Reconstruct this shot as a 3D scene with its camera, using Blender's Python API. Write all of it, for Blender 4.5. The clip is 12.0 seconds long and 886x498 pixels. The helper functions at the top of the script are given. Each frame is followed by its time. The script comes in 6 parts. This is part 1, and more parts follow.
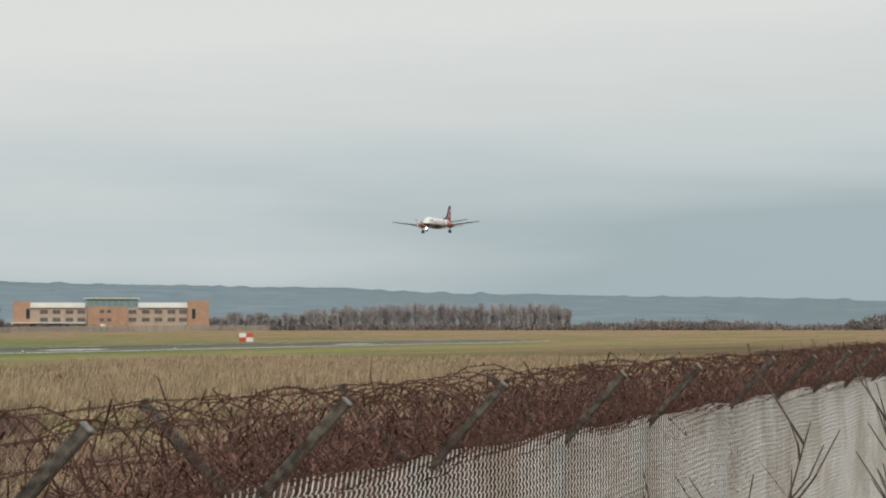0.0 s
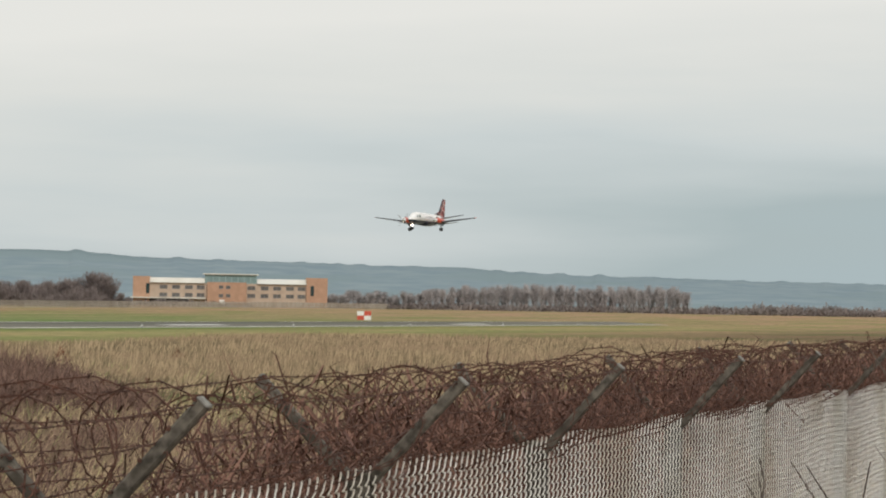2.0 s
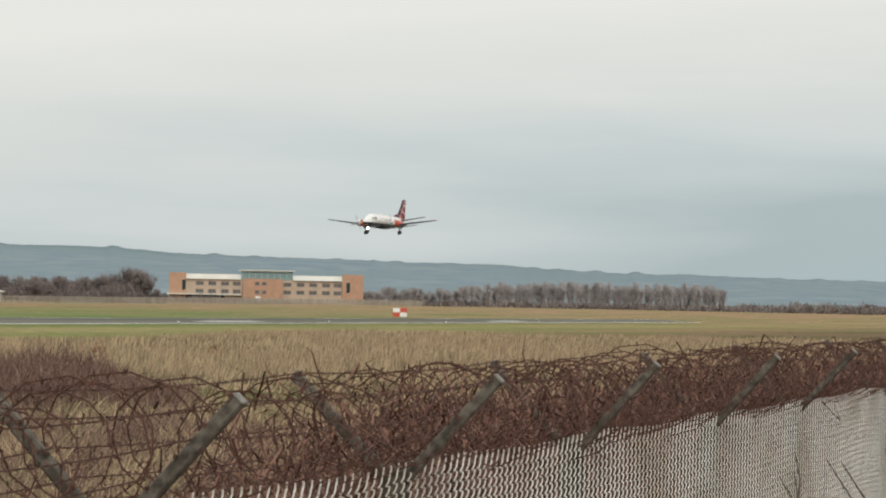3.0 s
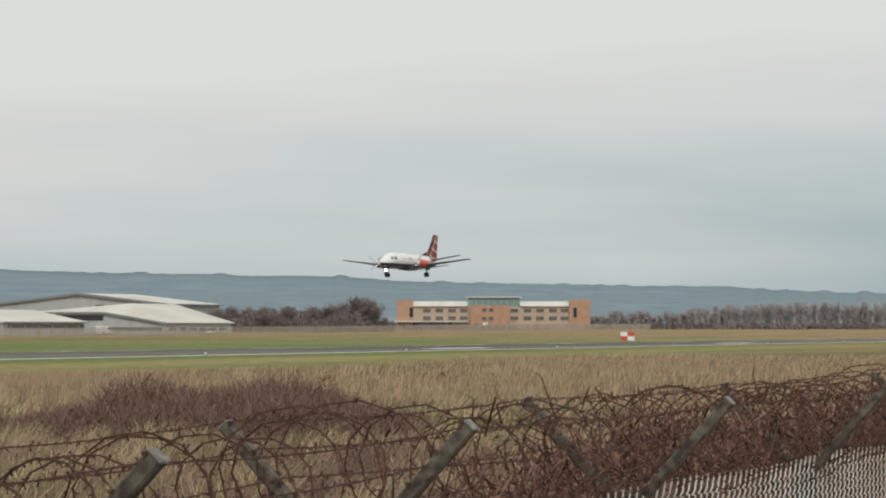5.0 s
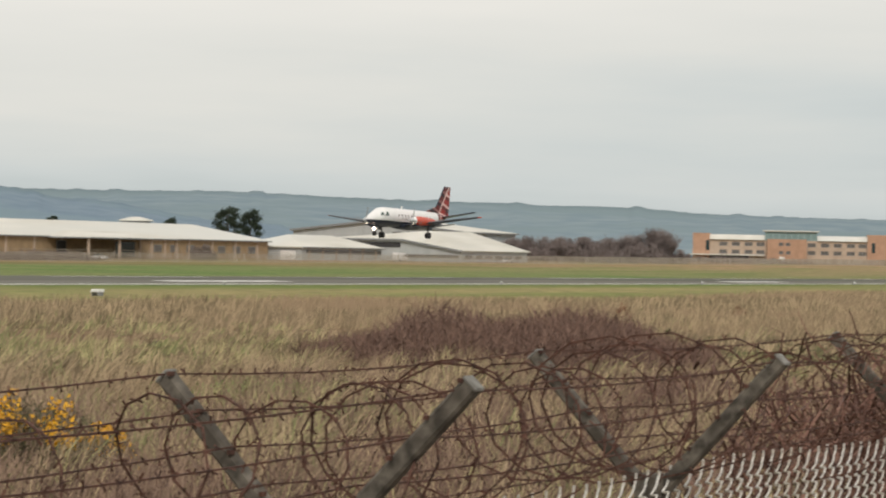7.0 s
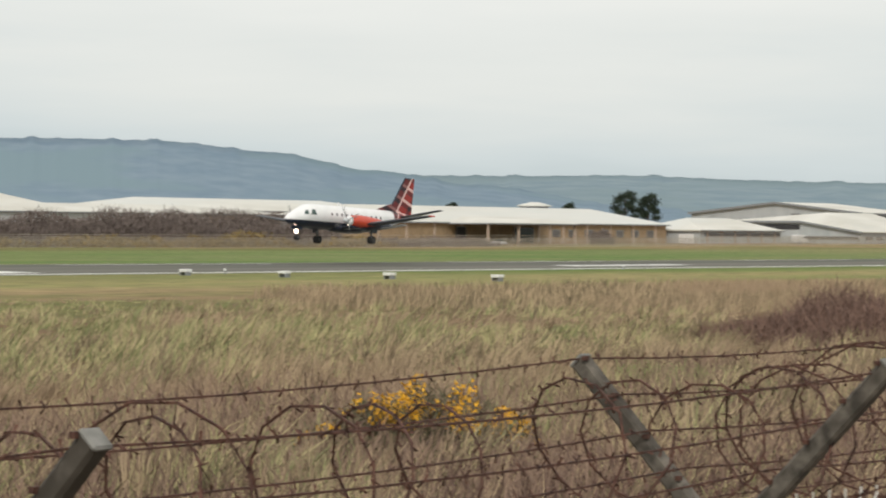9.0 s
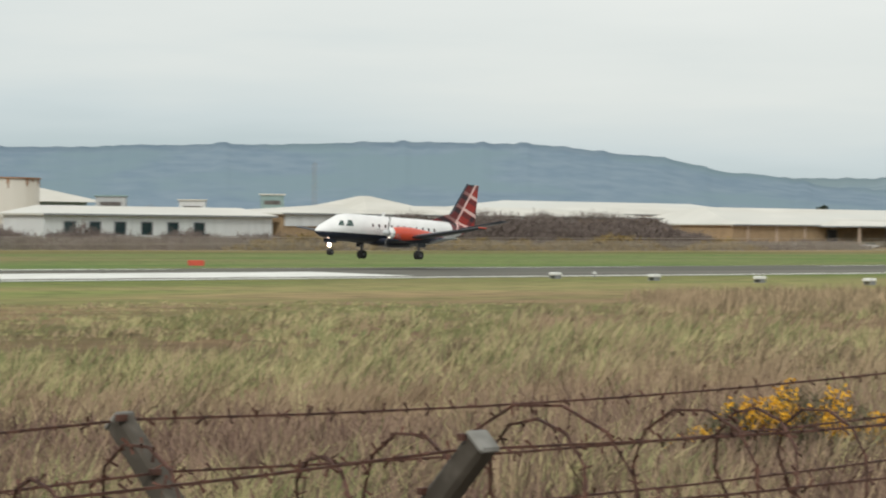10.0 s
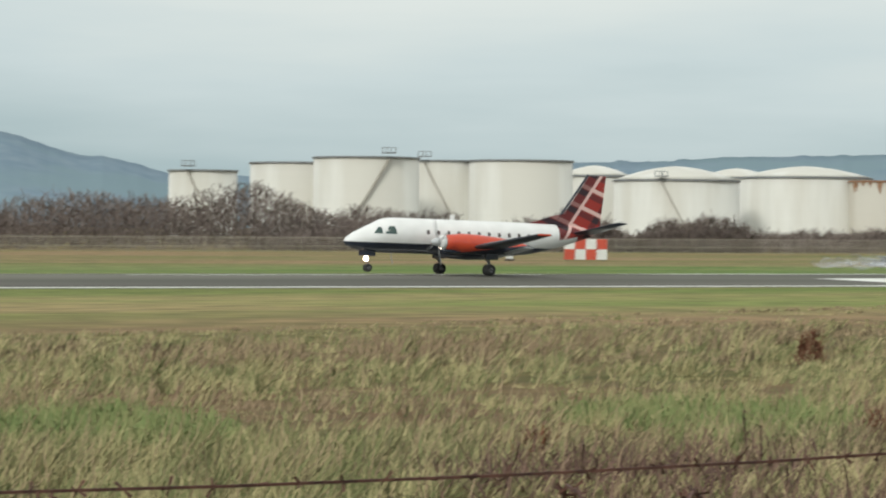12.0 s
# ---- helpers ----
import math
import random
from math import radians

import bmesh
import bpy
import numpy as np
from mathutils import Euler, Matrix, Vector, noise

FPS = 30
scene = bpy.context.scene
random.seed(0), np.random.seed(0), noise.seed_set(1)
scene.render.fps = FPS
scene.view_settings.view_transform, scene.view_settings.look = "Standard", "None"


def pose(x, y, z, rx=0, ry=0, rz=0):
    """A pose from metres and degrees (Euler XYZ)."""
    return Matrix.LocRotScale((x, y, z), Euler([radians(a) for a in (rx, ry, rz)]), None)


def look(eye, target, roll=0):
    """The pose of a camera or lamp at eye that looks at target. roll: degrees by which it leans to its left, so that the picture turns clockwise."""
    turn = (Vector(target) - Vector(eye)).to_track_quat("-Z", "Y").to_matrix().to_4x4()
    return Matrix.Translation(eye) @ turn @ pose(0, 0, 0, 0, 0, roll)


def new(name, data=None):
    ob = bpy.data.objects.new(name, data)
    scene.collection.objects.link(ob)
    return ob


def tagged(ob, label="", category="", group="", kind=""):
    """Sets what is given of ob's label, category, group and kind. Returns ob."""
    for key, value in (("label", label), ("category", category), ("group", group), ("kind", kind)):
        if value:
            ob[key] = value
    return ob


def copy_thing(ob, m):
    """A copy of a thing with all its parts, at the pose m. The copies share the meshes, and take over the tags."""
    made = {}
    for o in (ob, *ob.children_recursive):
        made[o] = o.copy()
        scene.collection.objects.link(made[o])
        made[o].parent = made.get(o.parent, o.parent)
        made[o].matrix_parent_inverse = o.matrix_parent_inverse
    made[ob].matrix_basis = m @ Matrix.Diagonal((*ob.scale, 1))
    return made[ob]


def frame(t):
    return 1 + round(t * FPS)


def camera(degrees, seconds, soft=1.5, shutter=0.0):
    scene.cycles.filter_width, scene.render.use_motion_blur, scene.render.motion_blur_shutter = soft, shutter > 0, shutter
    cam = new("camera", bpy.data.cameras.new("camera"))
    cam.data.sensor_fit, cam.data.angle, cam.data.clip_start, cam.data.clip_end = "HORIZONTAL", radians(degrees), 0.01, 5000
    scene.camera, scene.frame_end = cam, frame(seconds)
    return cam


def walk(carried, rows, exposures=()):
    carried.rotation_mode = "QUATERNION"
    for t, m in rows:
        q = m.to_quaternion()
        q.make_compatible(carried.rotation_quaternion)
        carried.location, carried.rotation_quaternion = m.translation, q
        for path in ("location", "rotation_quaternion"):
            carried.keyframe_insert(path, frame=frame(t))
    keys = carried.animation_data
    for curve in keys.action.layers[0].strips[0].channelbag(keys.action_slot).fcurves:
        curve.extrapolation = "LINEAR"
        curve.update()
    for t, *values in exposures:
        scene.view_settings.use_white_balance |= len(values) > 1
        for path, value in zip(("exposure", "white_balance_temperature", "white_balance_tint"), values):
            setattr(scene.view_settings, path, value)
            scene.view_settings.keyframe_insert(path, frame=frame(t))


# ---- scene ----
# world: +y runs up the runway towards the approach, the runway lies to the left (-x), z = 0 is the runway's edge
cam = camera(16.89, 12.0, soft=2.0, shutter=0.2)
EYE_Z = 3.32
CAMERA_ROWS = [  # seconds, x, y, yaw to the left, pitch, roll
    (0, 0.000, 0.000, 14.02, 1.51, -0.06), (0.5, 0.000, 0.000, 14.23, 1.91, 0.43), (1, 0.000, 0.000, 14.67, 1.60, 0.19),
    (1.5, 0.000, 0.000, 16.43, 1.24, 0.25), (2, 0.000, 0.000, 16.30, 1.12, 0.94), (2.5, 0.000, 0.000, 16.93, 0.55, 1.10),
    (3, 0.000, 0.000, 16.99, 1.05, 1.09), (3.2, 0.000, 0.000, 17.84, 1.27, 0.92), (4.8, 0.000, 0.000, 20.78, 1.27, 0.43),
    (5, -0.005, -0.002, 21.33, 1.49, 0.01), (5.5, -0.016, -0.007, 22.30, 0.46, 0.44), (6, -0.028, -0.012, 23.59, 0.39, 0.50),
    (6.5, -0.041, -0.018, 25.24, 0.34, 0.66), (7, -0.055, -0.025, 27.00, 0.10, 1.11), (7.2, -0.058, -0.027, 28.27, -0.09, 1.28),
    (8.8, -0.085, -0.044, 33.46, -0.54, 0.61), (9, -0.088, -0.047, 34.63, -0.31, 0.43), (9.5, -0.100, -0.056, 38.12, -0.44, 0.22),
    (10, -0.111, -0.066, 41.71, -0.30, 0.42), (10.5, -0.142, -0.098, 46.51, 0.18, 0.60), (11, -0.158, -0.118, 50.82, -0.03, 0.23),
    (11.5, -0.163, -0.126, 56.60, -0.01, 0.33), (12, -0.168, -0.135, 61.30, -0.38, 0.49)]


def camera_pose(x, y, yaw, pitch, roll):
    a, p = radians(yaw), radians(pitch)
    eye = (x, y, EYE_Z)
    ahead = (-math.sin(a) * math.cos(p), math.cos(a) * math.cos(p), math.sin(p))
    return look(eye, [e + 100 * d for e, d in zip(eye, ahead)], roll)


# ---- light: a bright overcast sky with a weak, wide sun behind the camera ----
SUN_EL, SUN_AZ = 38.0, 150.0


def make_world():
    world = bpy.data.worlds.new("overcast_sky")
    scene.world = world
    world.use_nodes = True
    nt = world.node_tree
    nt.nodes.clear()
    out = nt.nodes.new("ShaderNodeOutputWorld")
    bg = nt.nodes.new("ShaderNodeBackground")
    sky = nt.nodes.new("ShaderNodeTexSky")
    sky.sky_type, sky.sun_disc = "NISHITA", False
    sky.sun_elevation, sky.sun_rotation = radians(SUN_EL), radians(SUN_AZ)
    co = nt.nodes.new("ShaderNodeTexCoord")
    sep = nt.nodes.new("ShaderNodeSeparateXYZ")
    nt.links.new(co.outputs["Generated"], sep.inputs[0])
    mp = nt.nodes.new("ShaderNodeMapping")
    mp.inputs["Scale"].default_value = (1.6, 1.6, 12.0)
    mp.inputs["Rotation"].default_value = (0.03, 0.0, 0.0)
    nt.links.new(co.outputs["Generated"], mp.inputs[0])
    ns = nt.nodes.new("ShaderNodeTexNoise")
    ns.inputs["Scale"].default_value, ns.inputs["Detail"].default_value, ns.inputs["Roughness"].default_value = 1.9, 5.0, 0.5
    nt.links.new(mp.outputs[0], ns.inputs["Vector"])
    # height in the sky plus the cloud streaks picks the grey of the cloud
    h = nt.nodes.new("ShaderNodeMath")
    h.operation = "MULTIPLY_ADD"
    h.inputs[1].default_value = 9.0
    nt.links.new(sep.outputs[2], h.inputs[0])
    k = nt.nodes.new("ShaderNodeMath")
    k.operation = "MULTIPLY_ADD"
    k.inputs[1].default_value, k.inputs[2].default_value = 0.95, -0.66
    nt.links.new(ns.outputs["Fac"], k.inputs[0])
    # the cloud thins towards one side of the sky
    side = nt.nodes.new("ShaderNodeVectorMath")
    side.operation = "MULTIPLY"
    side.inputs[1].default_value = (-1.05, 1.0, 0.0)
    nt.links.new(co.outputs["Generated"], side.inputs[0])
    sd = nt.nodes.new("ShaderNodeSeparateXYZ")
    nt.links.new(side.outputs[0], sd.inputs[0])
    yy = nt.nodes.new("ShaderNodeMath")
    yy.operation = "MULTIPLY"
    nt.links.new(sd.outputs[1], yy.inputs[0])
    nt.links.new(sd.outputs[1], yy.inputs[1])
    xyy = nt.nodes.new("ShaderNodeMath")
    xyy.operation = "MULTIPLY_ADD"
    nt.links.new(sd.outputs[0], xyy.inputs[0])
    nt.links.new(yy.outputs[0], xyy.inputs[1])
    nt.links.new(k.outputs[0], xyy.inputs[2])
    nt.links.new(xyy.outputs[0], h.inputs[2])
    ramp = nt.nodes.new("ShaderNodeValToRGB")
    els = ramp.color_ramp.elements
    els[0].position, els[0].color = 0.0, (0.40, 0.50, 0.54, 1)
    els[1].position, els[1].color = 1.0, (0.80, 0.81, 0.785, 1)
    for p, c in ((0.22, (0.40, 0.49, 0.52, 1)), (0.5, (0.585, 0.65, 0.67, 1)), (0.75, (0.72, 0.745, 0.73, 1))):
        e = els.new(p)
        e.color = c
    nt.links.new(h.outputs[0], ramp.inputs[0])
    dim = nt.nodes.new("ShaderNodeVectorMath")
    dim.operation = "SCALE"
    dim.inputs["Scale"].default_value = 0.1
    nt.links.new(sky.outputs[0], dim.inputs[0])
    mix = nt.nodes.new("ShaderNodeMix")
    mix.data_type = "RGBA"
    mix.inputs[0].default_value = 0.94
    nt.links.new(dim.outputs[0], mix.inputs[6])
    nt.links.new(ramp.outputs[0], mix.inputs[7])
    nt.links.new(mix.outputs[2], bg.inputs[0])
    bg.inputs[1].default_value = 1.0
    nt.links.new(bg.outputs[0], out.inputs[0])
    sun = new("sun", bpy.data.lights.new("sun", "SUN"))
    sun.data.energy, sun.data.angle, sun.data.color = 1.6, radians(14), (1.0, 0.96, 0.9)
    a, e = radians(SUN_AZ), radians(SUN_EL)
    sun.matrix_world = look((100 * math.sin(a) * math.cos(e), 100 * math.cos(a) * math.cos(e), 100 * math.sin(e)), (0, 0, 0))


make_world()


# ---- materials ----
def mat(name, c1, c2=None, scale=4.0, rough=0.8, metal=0.0, bump=0.0, detail=6.0, spread=(0.35, 0.65), stretch=(1, 1, 1),
        island=0.0, obj_random=0.0, emit=None, c3=None, big=0.0, spec=0.5, coat=0.0, lift=0.0):
    """A noise-varied principled material: c1 to c2 by fine noise, tinted to c3 by a noise `big` times coarser."""
    m = bpy.data.materials.new(name)
    m.use_nodes = True
    nt = m.node_tree
    b = nt.nodes["Principled BSDF"]
    b.inputs["Roughness"].default_value, b.inputs["Metallic"].default_value = rough, metal
    b.inputs["Specular IOR Level"].default_value = spec
    b.inputs["Coat Weight"].default_value = coat
    c2 = c2 or tuple(v * 0.8 for v in c1)
    co = nt.nodes.new("ShaderNodeTexCoord")
    mp = nt.nodes.new("ShaderNodeMapping")
    mp.inputs["Scale"].default_value = stretch
    nt.links.new(co.outputs["Object"], mp.inputs[0])
    n = nt.nodes.new("ShaderNodeTexNoise")
    n.inputs["Scale"].default_value, n.inputs["Detail"].default_value = scale, detail
    nt.links.new(mp.outputs[0], n.inputs["Vector"])
    fac = n.outputs["Fac"]
    for amount, node, socket in ((island, "ShaderNodeNewGeometry", "Random Per Island"), (obj_random, "ShaderNodeObjectInfo", "Random")):
        if amount:
            g = nt.nodes.new(node)
            a = nt.nodes.new("ShaderNodeMath")
            a.operation = "MULTIPLY_ADD"
            a.inputs[1].default_value = amount
            nt.links.new(g.outputs[socket], a.inputs[0])
            nt.links.new(fac, a.inputs[2])
            s = nt.nodes.new("ShaderNodeMath")
            s.operation = "SUBTRACT"
            s.inputs[1].default_value = amount / 2
            nt.links.new(a.outputs[0], s.inputs[0])
            fac = s.outputs[0]
    r = nt.nodes.new("ShaderNodeValToRGB")
    r.color_ramp.elements[0].position, r.color_ramp.elements[0].color = spread[0], (*c1, 1)
    r.color_ramp.elements[1].position, r.color_ramp.elements[1].color = spread[1], (*c2, 1)
    nt.links.new(fac, r.inputs[0])
    col = r.outputs[0]
    if c3:
        n2 = nt.nodes.new("ShaderNodeTexNoise")
        n2.inputs["Scale"].default_value, n2.inputs["Detail"].default_value = big, 4.0
        nt.links.new(mp.outputs[0], n2.inputs["Vector"])
        r2 = nt.nodes.new("ShaderNodeValToRGB")
        r2.color_ramp.elements[0].position, r2.color_ramp.elements[1].position = 0.48, 0.62
        nt.links.new(n2.outputs["Fac"], r2.inputs[0])
        mx = nt.nodes.new("ShaderNodeMix")
        mx.data_type = "RGBA"
        nt.links.new(r2.outputs[0], mx.inputs[0])
        nt.links.new(col, mx.inputs[6])
        mx.inputs[7].default_value = (*c3, 1)
        col = mx.outputs[2]
    nt.links.new(col, b.inputs["Base Color"])
    if bump:
        bp = nt.nodes.new("ShaderNodeBump")
        bp.inputs["Strength"].default_value = bump
        nt.links.new(n.outputs["Fac"], bp.inputs["Height"])
        nt.links.new(bp.outputs[0], b.inputs["Normal"])
    if lift:
        # thin leaves and twigs scatter light as a mass: their shading follows the mass more than each face
        ge = nt.nodes.new("ShaderNodeNewGeometry")
        up = nt.nodes.new("ShaderNodeVectorMath")
        up.operation = "MULTIPLY_ADD"
        up.inputs[1].default_value = (1 - lift,) * 3
        up.inputs[2].default_value = (0, 0, lift)
        nt.links.new(ge.outputs["Normal"], up.inputs[0])
        nm = nt.nodes.new("ShaderNodeVectorMath")
        nm.operation = "NORMALIZE"
        nt.links.new(up.outputs[0], nm.inputs[0])
        nt.links.new(nm.outputs[0], b.inputs["Normal"])
    if emit:
        b.inputs["Emission Color"].default_value, b.inputs["Emission Strength"].default_value = (*emit[:3], 1), emit[3]
    return m


M = {
    "concrete": mat("weathered_concrete", (0.05, 0.043, 0.034), (0.165, 0.145, 0.118), 22, 0.9, bump=0.6, detail=9.0, c3=(0.06, 0.05, 0.038), big=5),
    "rust": mat("rusty_wire", (0.044, 0.019, 0.013), (0.12, 0.052, 0.034), 30, 0.85, bump=0.2),
    "link": mat("galvanised_wire", (0.88, 0.87, 0.82), (0.76, 0.74, 0.69), 5, 0.55, 0.0, c3=(0.62, 0.58, 0.5), big=0.8),
    "straw": mat("dry_grass", (0.42, 0.315, 0.19), (0.125, 0.097, 0.053), 0.75, 0.9, island=0.35, spread=(0.38, 0.62), stretch=(1, 0.6, 0.6), c3=(0.30, 0.213, 0.133), big=0.07, lift=0.5),
    "bramble": mat("dead_bramble", (0.092, 0.052, 0.04), (0.20, 0.122, 0.09), 2.0, 0.9, island=0.5, lift=0.3),
    "bark": mat("winter_bark", (0.07, 0.055, 0.045), (0.13, 0.105, 0.085), 8, 0.9, island=0.4),
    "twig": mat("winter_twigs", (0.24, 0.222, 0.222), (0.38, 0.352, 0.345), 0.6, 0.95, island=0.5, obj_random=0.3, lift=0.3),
    "hedge": mat("bare_hedge", (0.108, 0.083, 0.073), (0.19, 0.153, 0.135), 0.5, 0.95, island=0.5, lift=0.3),
    "pine": mat("dark_pine", (0.018, 0.032, 0.02), (0.04, 0.06, 0.035), 0.8, 0.9, island=0.5),
    "gorse": mat("gorse_green", (0.075, 0.075, 0.035), (0.16, 0.115, 0.07), 3, 0.9, island=0.5, lift=0.3),
    "bloom": mat("gorse_bloom", (0.80, 0.42, 0.02), (0.62, 0.33, 0.03), 5, 0.8, island=0.4),
    "asphalt": mat("runway_asphalt", (0.135, 0.132, 0.112), (0.18, 0.175, 0.15), 0.25, 0.85, stretch=(1, 0.08, 1), c3=(0.105, 0.102, 0.09), big=0.05, spec=0.08),
    "marking": mat("worn_white_paint", (0.82, 0.82, 0.78), (0.60, 0.60, 0.56), 0.9, 0.8, stretch=(1, 0.2, 1)),
    "white": mat("aircraft_white", (0.84, 0.84, 0.83), (0.78, 0.78, 0.77), 1.2, 0.3, coat=0.3),
    "navy": mat("aircraft_navy", (0.012, 0.018, 0.035), (0.02, 0.028, 0.05), 2, 0.3, coat=0.3),
    "red": mat("aircraft_red", (0.62, 0.075, 0.03), (0.55, 0.06, 0.03), 2, 0.35, coat=0.3),
    "wing": mat("wing_grey", (0.035, 0.04, 0.05), (0.05, 0.055, 0.065), 1.5, 0.4),
    "pale": mat("pale_grey_paint", (0.55, 0.56, 0.57), (0.48, 0.49, 0.5), 1.5, 0.4),
    "rubber": mat("tyre_rubber", (0.02, 0.02, 0.02), (0.035, 0.035, 0.035), 6, 0.9),
    "steel": mat("gear_steel", (0.3, 0.3, 0.31), (0.2, 0.2, 0.21), 5, 0.4, 0.6),
    "screen": mat("tinted_screen", (0.05, 0.085, 0.08), (0.07, 0.11, 0.10), 3, 0.12),
    "blade": mat("propeller_grey", (0.22, 0.22, 0.22), (0.28, 0.28, 0.28), 5, 0.5),
    "glass": mat("dark_glass", (0.02, 0.035, 0.04), (0.03, 0.05, 0.05), 1, 0.08),
    "cabin_glass": mat("cabin_glass", (0.16, 0.13, 0.13), (0.11, 0.10, 0.10), 3, 0.2),
    "lamp": mat("landing_lamp", (1, 1, 1), (1, 1, 1), emit=(1.0, 0.72, 0.55, 12.0)),
    "lamp_soft": mat("side_lamp", (1, 1, 1), (1, 1, 1), emit=(1.0, 0.8, 0.6, 6.0)),
    "brick": mat("orange_brick", (0.47, 0.29, 0.20), (0.40, 0.245, 0.165), 0.6, 0.9, bump=0.1, obj_random=0.1),
    "render": mat("buff_render", (0.50, 0.39, 0.305), (0.43, 0.335, 0.26), 0.4, 0.9),
    "roof": mat("pale_sheet_roof", (0.68, 0.66, 0.60), (0.55, 0.53, 0.465), 0.12, 0.6, stretch=(1, 0.3, 1), c3=(0.62, 0.62, 0.58), big=0.03),
    "green_roof": mat("green_sheet", (0.27, 0.37, 0.36), (0.21, 0.31, 0.31), 0.5, 0.5),
    "tan": mat("tan_brick_wall", (0.36, 0.255, 0.15), (0.28, 0.2, 0.12), 0.5, 0.9, bump=0.1),
    "cladding": mat("grey_cladding", (0.46, 0.48, 0.48), (0.38, 0.40, 0.41), 0.3, 0.6, stretch=(1, 6, 0.3)),
    "dark": mat("dark_opening", (0.03, 0.03, 0.035), (0.05, 0.05, 0.05), 1, 0.7),
    "trimgrey": mat("grey_trim", (0.2, 0.21, 0.22), (0.26, 0.27, 0.28), 1, 0.6),
    "tank": mat("tank_white", (0.72, 0.71, 0.66), (0.66, 0.65, 0.60), 0.3, 0.6, stretch=(1, 1, 0.15), c3=(0.62, 0.60, 0.54), big=0.12),
    "rusttank": mat("stained_tank", (0.52, 0.49, 0.42), (0.47, 0.43, 0.36), 0.3, 0.8, stretch=(1, 1, 0.15), c3=(0.55, 0.52, 0.455), big=0.08),
    "rustrim": mat("rust_stain", (0.26, 0.12, 0.06), (0.38, 0.24, 0.15), 0.9, 0.9, stretch=(1, 1, 0.25)),
    "signred": mat("sign_red", (0.62, 0.09, 0.05), (0.5, 0.08, 0.05), 1, 0.7),
    "signwhite": mat("sign_white", (0.80, 0.80, 0.78), (0.7, 0.7, 0.68), 1, 0.7),
    "palisade": mat("palisade_grey", (0.46, 0.42, 0.36), (0.36, 0.32, 0.26), 0.3, 0.8, island=0.4),
    # the ridge's blue-grey is distance haze painted into the base colour
    "hill": mat("hazy_hill", (0.178, 0.24, 0.298), (0.218, 0.28, 0.332), 0.03, 1.0, detail=9.0, spread=(0.36, 0.64), stretch=(1, 1, 1.3), c3=(0.20, 0.27, 0.305), big=0.006, spec=0.0),
    "smoke": mat("tyre_smoke", (0.6, 0.62, 0.66), (0.7, 0.72, 0.74), 2, 1.0, spec=0.0),
    "car": mat("car_white", (0.75, 0.75, 0.75), (0.68, 0.68, 0.68), 2, 0.3),
    "weed": mat("rusty_dock", (0.19, 0.075, 0.04), (0.13, 0.06, 0.035), 4, 0.9, island=0.4),
}


